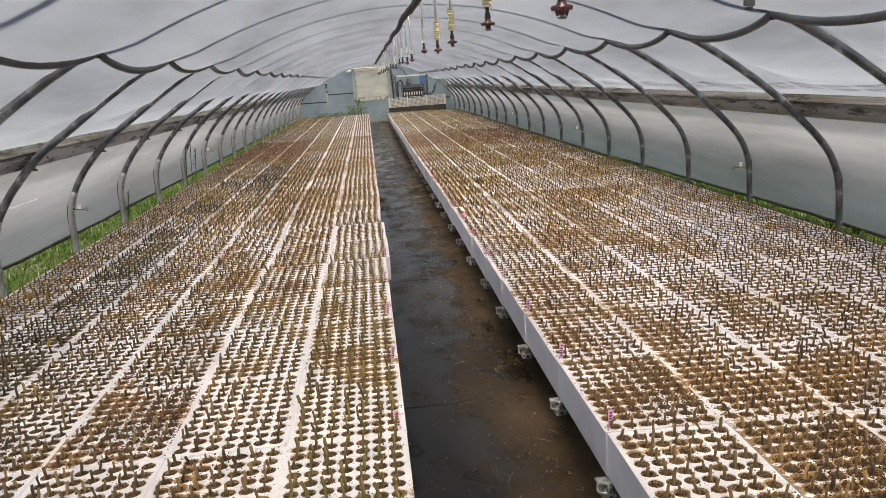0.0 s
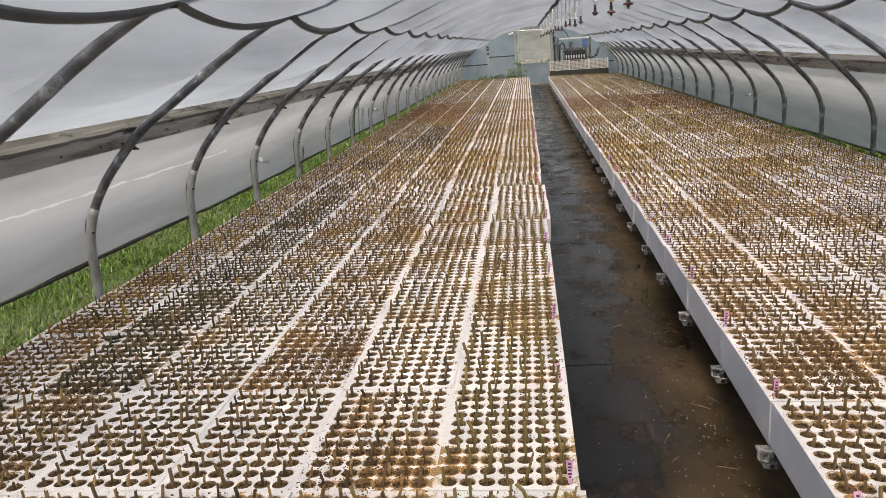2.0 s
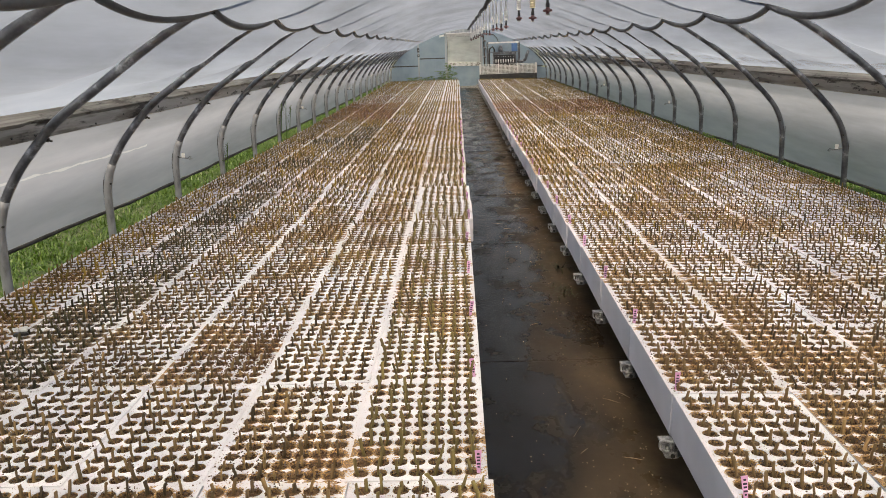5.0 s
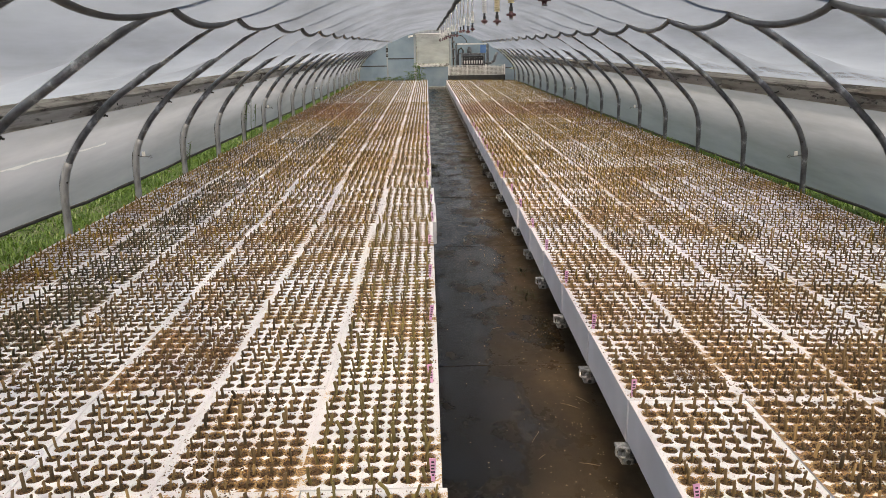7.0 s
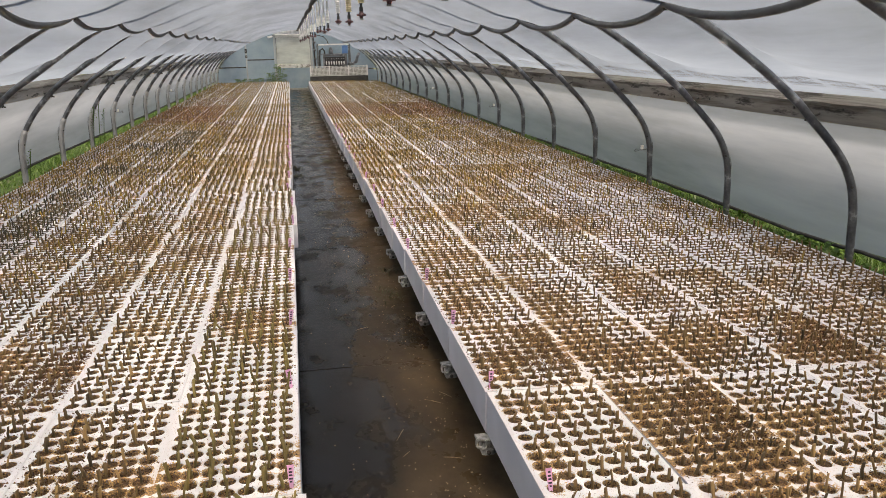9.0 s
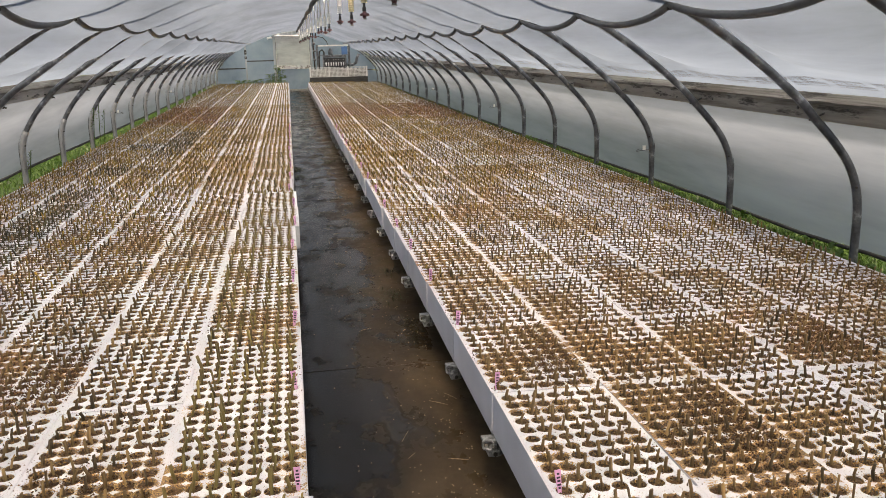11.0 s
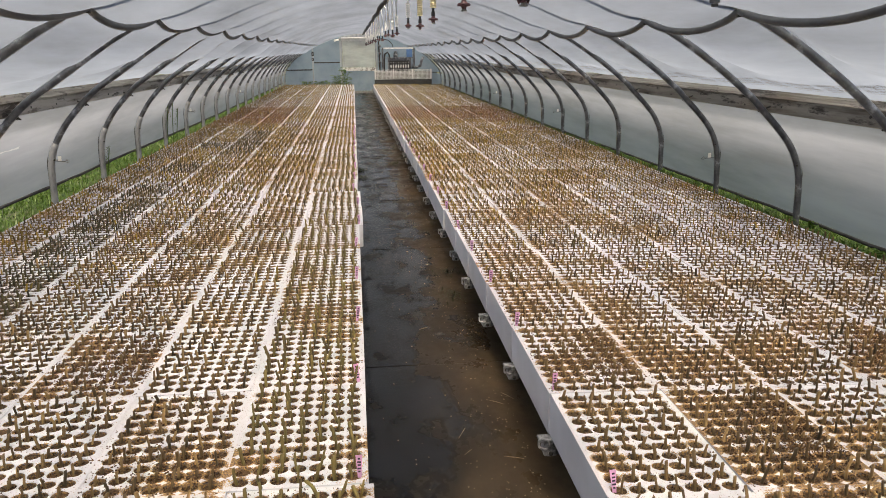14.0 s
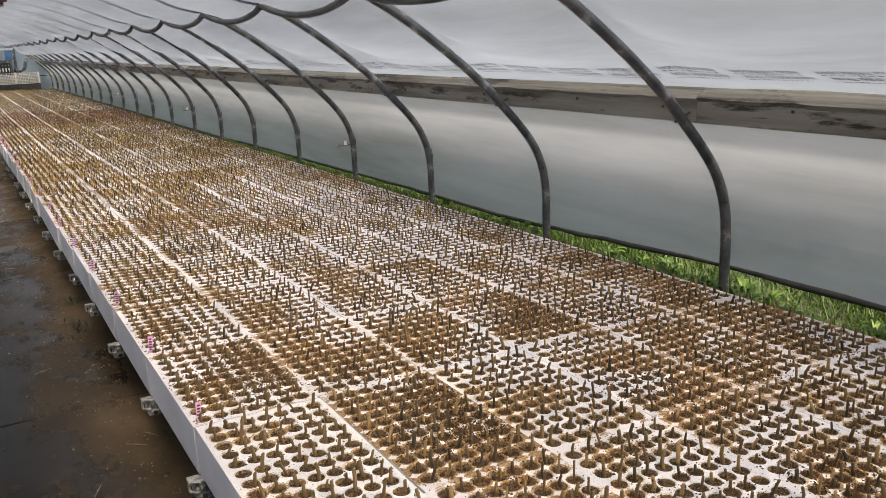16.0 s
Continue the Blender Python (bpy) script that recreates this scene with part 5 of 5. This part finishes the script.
def build_scraps():
    s = thing("foam_scrap", "torn white foam scrap with black film on a tray", "scrap", m=pose(-1.735, 0.535, ZT + 0.002, 0, 0, 25))
    bm = bmesh.new()
    box(bm, -0.012, 0.016, -0.009, 0.010, 0.012, 0.030, 0.005)
    for v in bm.verts:
        v.co += Vector((0.006 * noise.noise(v.co * 60), 0.005 * noise.noise(v.co * 45), 0.006 * noise.noise(v.co * 70)))
    part("foam", bm, M_WHITE, s)
    bm = bmesh.new()
    box(bm, -0.032, 0.022, -0.019, 0.010, 0.0, 0.011, 0.003)
    for v in bm.verts:
        v.co += Vector((0.008 * noise.noise(v.co * 60), 0.006 * noise.noise(v.co * 45), 0))
    part("black_film", bm, M_BLACK, s)
    c = thing("hanging_clip", "small grey steel clip hanging from the roof film", "clip", m=pose(1.42, 0.80, 1.508))
    part("plate", box(bmesh.new(), -0.022, 0.022, -0.004, 0.004, 0.0, 0.035, 0.003), M_GALV, c)
    part("hook", box(bmesh.new(), -0.012, 0.012, -0.008, 0.008, -0.014, -0.001, 0.003), M_BLACK, c)
    bm = bmesh.new()
    sweep(bm, [(0, 0, 0.035), (0.003, 0, 0.08), (0, 0, 0.12)], 0.002, 5)
    part("wire", bm, M_GALV, c)


# ---------- plants ----------
def blade(V, F, x, y, z, h, w, a, bend, rnd):
    dx, dy = math.cos(a), math.sin(a)
    c = len(V)
    for t, ww in ((0, 1.0), (0.5, 0.8), (1.0, 0.0)):
        ox, oy, oz = x + dx * bend * t * t, y + dy * bend * t * t, z + h * t * (1 - 0.25 * t * min(1, bend / max(h, 0.01)))
        if ww:
            V.append((ox - dy * w * ww / 2, oy + dx * w * ww / 2, oz))
            V.append((ox + dy * w * ww / 2, oy - dx * w * ww / 2, oz))
        else:
            V.append((ox, oy, oz))
    F.extend([(c, c + 1, c + 3, c + 2), (c + 2, c + 3, c + 4)])


def leaf(V, F, x, y, z, a, ln, w, rise):
    dx, dy = math.cos(a), math.sin(a)
    c = len(V)
    for t, ww, zz in ((0, 0.05, 0), (0.35, 1, 0.8), (0.75, 0.7, 0.9), (1, 0.0, 0.55)):
        ox, oy, oz = x + dx * ln * t, y + dy * ln * t, z + rise * zz
        V.append((ox - dy * w * ww / 2, oy + dx * w * ww / 2, oz + 0.15 * w * ww))
        V.append((ox, oy, oz))
        V.append((ox + dy * w * ww / 2, oy - dx * w * ww / 2, oz + 0.15 * w * ww))
    for k in range(3):
        q = c + 3 * k
        F.extend([(q, q + 1, q + 4, q + 3), (q + 1, q + 2, q + 5, q + 4)])


def build_grass():
    rnd = random.Random(21)
    for s in (1, -1):
        V, F = [], []
        for _ in range(125000):
            y = -2.2 + 26.4 * rnd.random() ** 1.5 - (abs(rnd.gauss(0, 0.7)) if rnd.random() < 0.08 else 0)
            o = HALF + (rnd.uniform(-0.32, 0.75) if rnd.random() < 0.93 else 0.7 + abs(rnd.gauss(0, 0.4)))
            if s < 0:
                o += 0.02
            dens = 0.6 + 0.7 * noise.noise((o * 2, y * 1.1, 4 * s))
            if rnd.random() > dens + 0.25:
                continue
            z = 0.13 if o > HALF - 0.1 else 0.05
            h = rnd.uniform(0.04, 0.095) * (1 + 0.4 * noise.noise((o * 3, y * 1.5, 8))) * (1.45 if s > 0 else 1.0)
            blade(V, F, CX + s * o, y, z - 0.02, h, rnd.uniform(0.004, 0.010) * (1 + max(0, y) * 0.06), rnd.uniform(0, 6.28), rnd.uniform(0.02, 0.11), rnd)
        ob = new("grass", raw_mesh("grass", V, F, M_GRASS))
        tagged(ob, "bright green grass along the curtain foot", "grass", kind="stuff")


def build_weeds():
    rnd = random.Random(33)
    proto = []
    for v in range(4):
        w = thing("weed", "low leafy green weed among the grass", "weed", "weeds along the curtains")
        V, F = [], []
        for k in range(rnd.randint(20, 30)):
            a, e = rnd.uniform(0, 6.28), rnd.uniform(0.02, 0.16)
            leaf(V, F, 0.02 * math.cos(a), 0.02 * math.sin(a), e, a, rnd.uniform(0.035, 0.085), rnd.uniform(0.016, 0.034), rnd.uniform(0.0, 0.05))
        ob = new("leaves", raw_mesh("leaves", V, F, M_LEAF))
        ob.parent = w
        bm = bmesh.new()
        sweep(bm, [(0, 0, -0.05), (0.005, 0.004, 0.08), (0.0, 0.01, 0.17)], 0.004, 5)
        part("stalk", bm, M_LEAF, w)
        proto.append(w)
    spots = []
    for _ in range(150):
        s = 1 if rnd.random() < 0.85 else -1
        spots.append((s, HALF + rnd.uniform(-0.20, 0.10), -1.2 + 9 * rnd.random() ** 1.6))
    for i, (s, o, y) in enumerate(spots):
        m = pose(CX + s * o, y, 0.045 + rnd.uniform(0, 0.03), rnd.gauss(0, 8), rnd.gauss(0, 8), rnd.uniform(0, 360))
        if i < 4:
            proto[i].matrix_basis = m
        else:
            copy_thing(proto[i % 4], m)
    # tall seed stalks against the left curtain
    for y, h in ((7.3, 0.62), (7.6, 0.75), (7.8, 0.55), (4.9, 0.42)):
        w = thing("tall_grass", "tall thin grass stalk with pale seed head", "grass stalk", "tall stalks by the curtain", m=pose(CX - HALF + 0.03, y, 0.12))
        bm = bmesh.new()
        sweep(bm, [(0, 0, 0), (0.01, 0.01, h * 0.5), (0.035, 0.03, h)], 0.0045, 5)
        part("stalk", bm, M_GRASS, w)
        V, F = [], []
        for k in range(14):
            leaf(V, F, 0.03 * (k / 14), 0.03 * (k / 14), h * (0.62 + 0.4 * k / 14), rnd.uniform(0, 6.28), 0.04, 0.010, 0.02)
        sh = new("seed_head", raw_mesh("seed_head", V, F, M_GRASS))
        sh.parent = w
    # leafy plant in front of the gable
    for x, y, h, n in ((-0.50, 23.8, 0.58, 60), (-0.25, 23.85, 0.78, 80), (-0.42, 23.7, 0.46, 60), (-0.85, 23.7, 0.40, 70), (-1.15, 23.6, 0.385, 80), (-1.45, 23.65, 0.38, 80)):
        w = thing("leafy_plant", "bushy green weed growing in front of the gable", "plant", "plants before the gable", m=pose(x, y, -0.01))
        V, F = [], []
        for k in range(n):
            a, e = rnd.uniform(0, 6.28), rnd.uniform(0.25, 1.0) * h
            rr = rnd.uniform(0, 0.17)
            leaf(V, F, rr * math.cos(a), rr * math.sin(a), e, a + rnd.gauss(0, 0.5), rnd.uniform(0.08, 0.17), rnd.uniform(0.04, 0.09), rnd.uniform(-0.03, 0.06))
        ob = new("leaves", raw_mesh("leaves", V, F, M_LEAF))
        ob.parent = w
        bm = bmesh.new()
        for k in range(4):
            a = k * 1.6
            sweep(bm, [(0, 0, 0), (0.03 * math.cos(a), 0.03 * math.sin(a), h * 0.5), (0.09 * math.cos(a), 0.09 * math.sin(a), h * 0.9)], 0.005, 5)
        part("stems", bm, M_LEAF, w)



build_ground()
build_floor()
build_debris()
build_hoops()
build_film()
build_sides()
build_boards()
build_hoses()
build_end_wall()
build_machine()
build_sprinklers()
plan_trays()
build_supports()
build_labels()
build_scraps()
build_grass()
build_weeds()
build_cuttings()
build_trays()
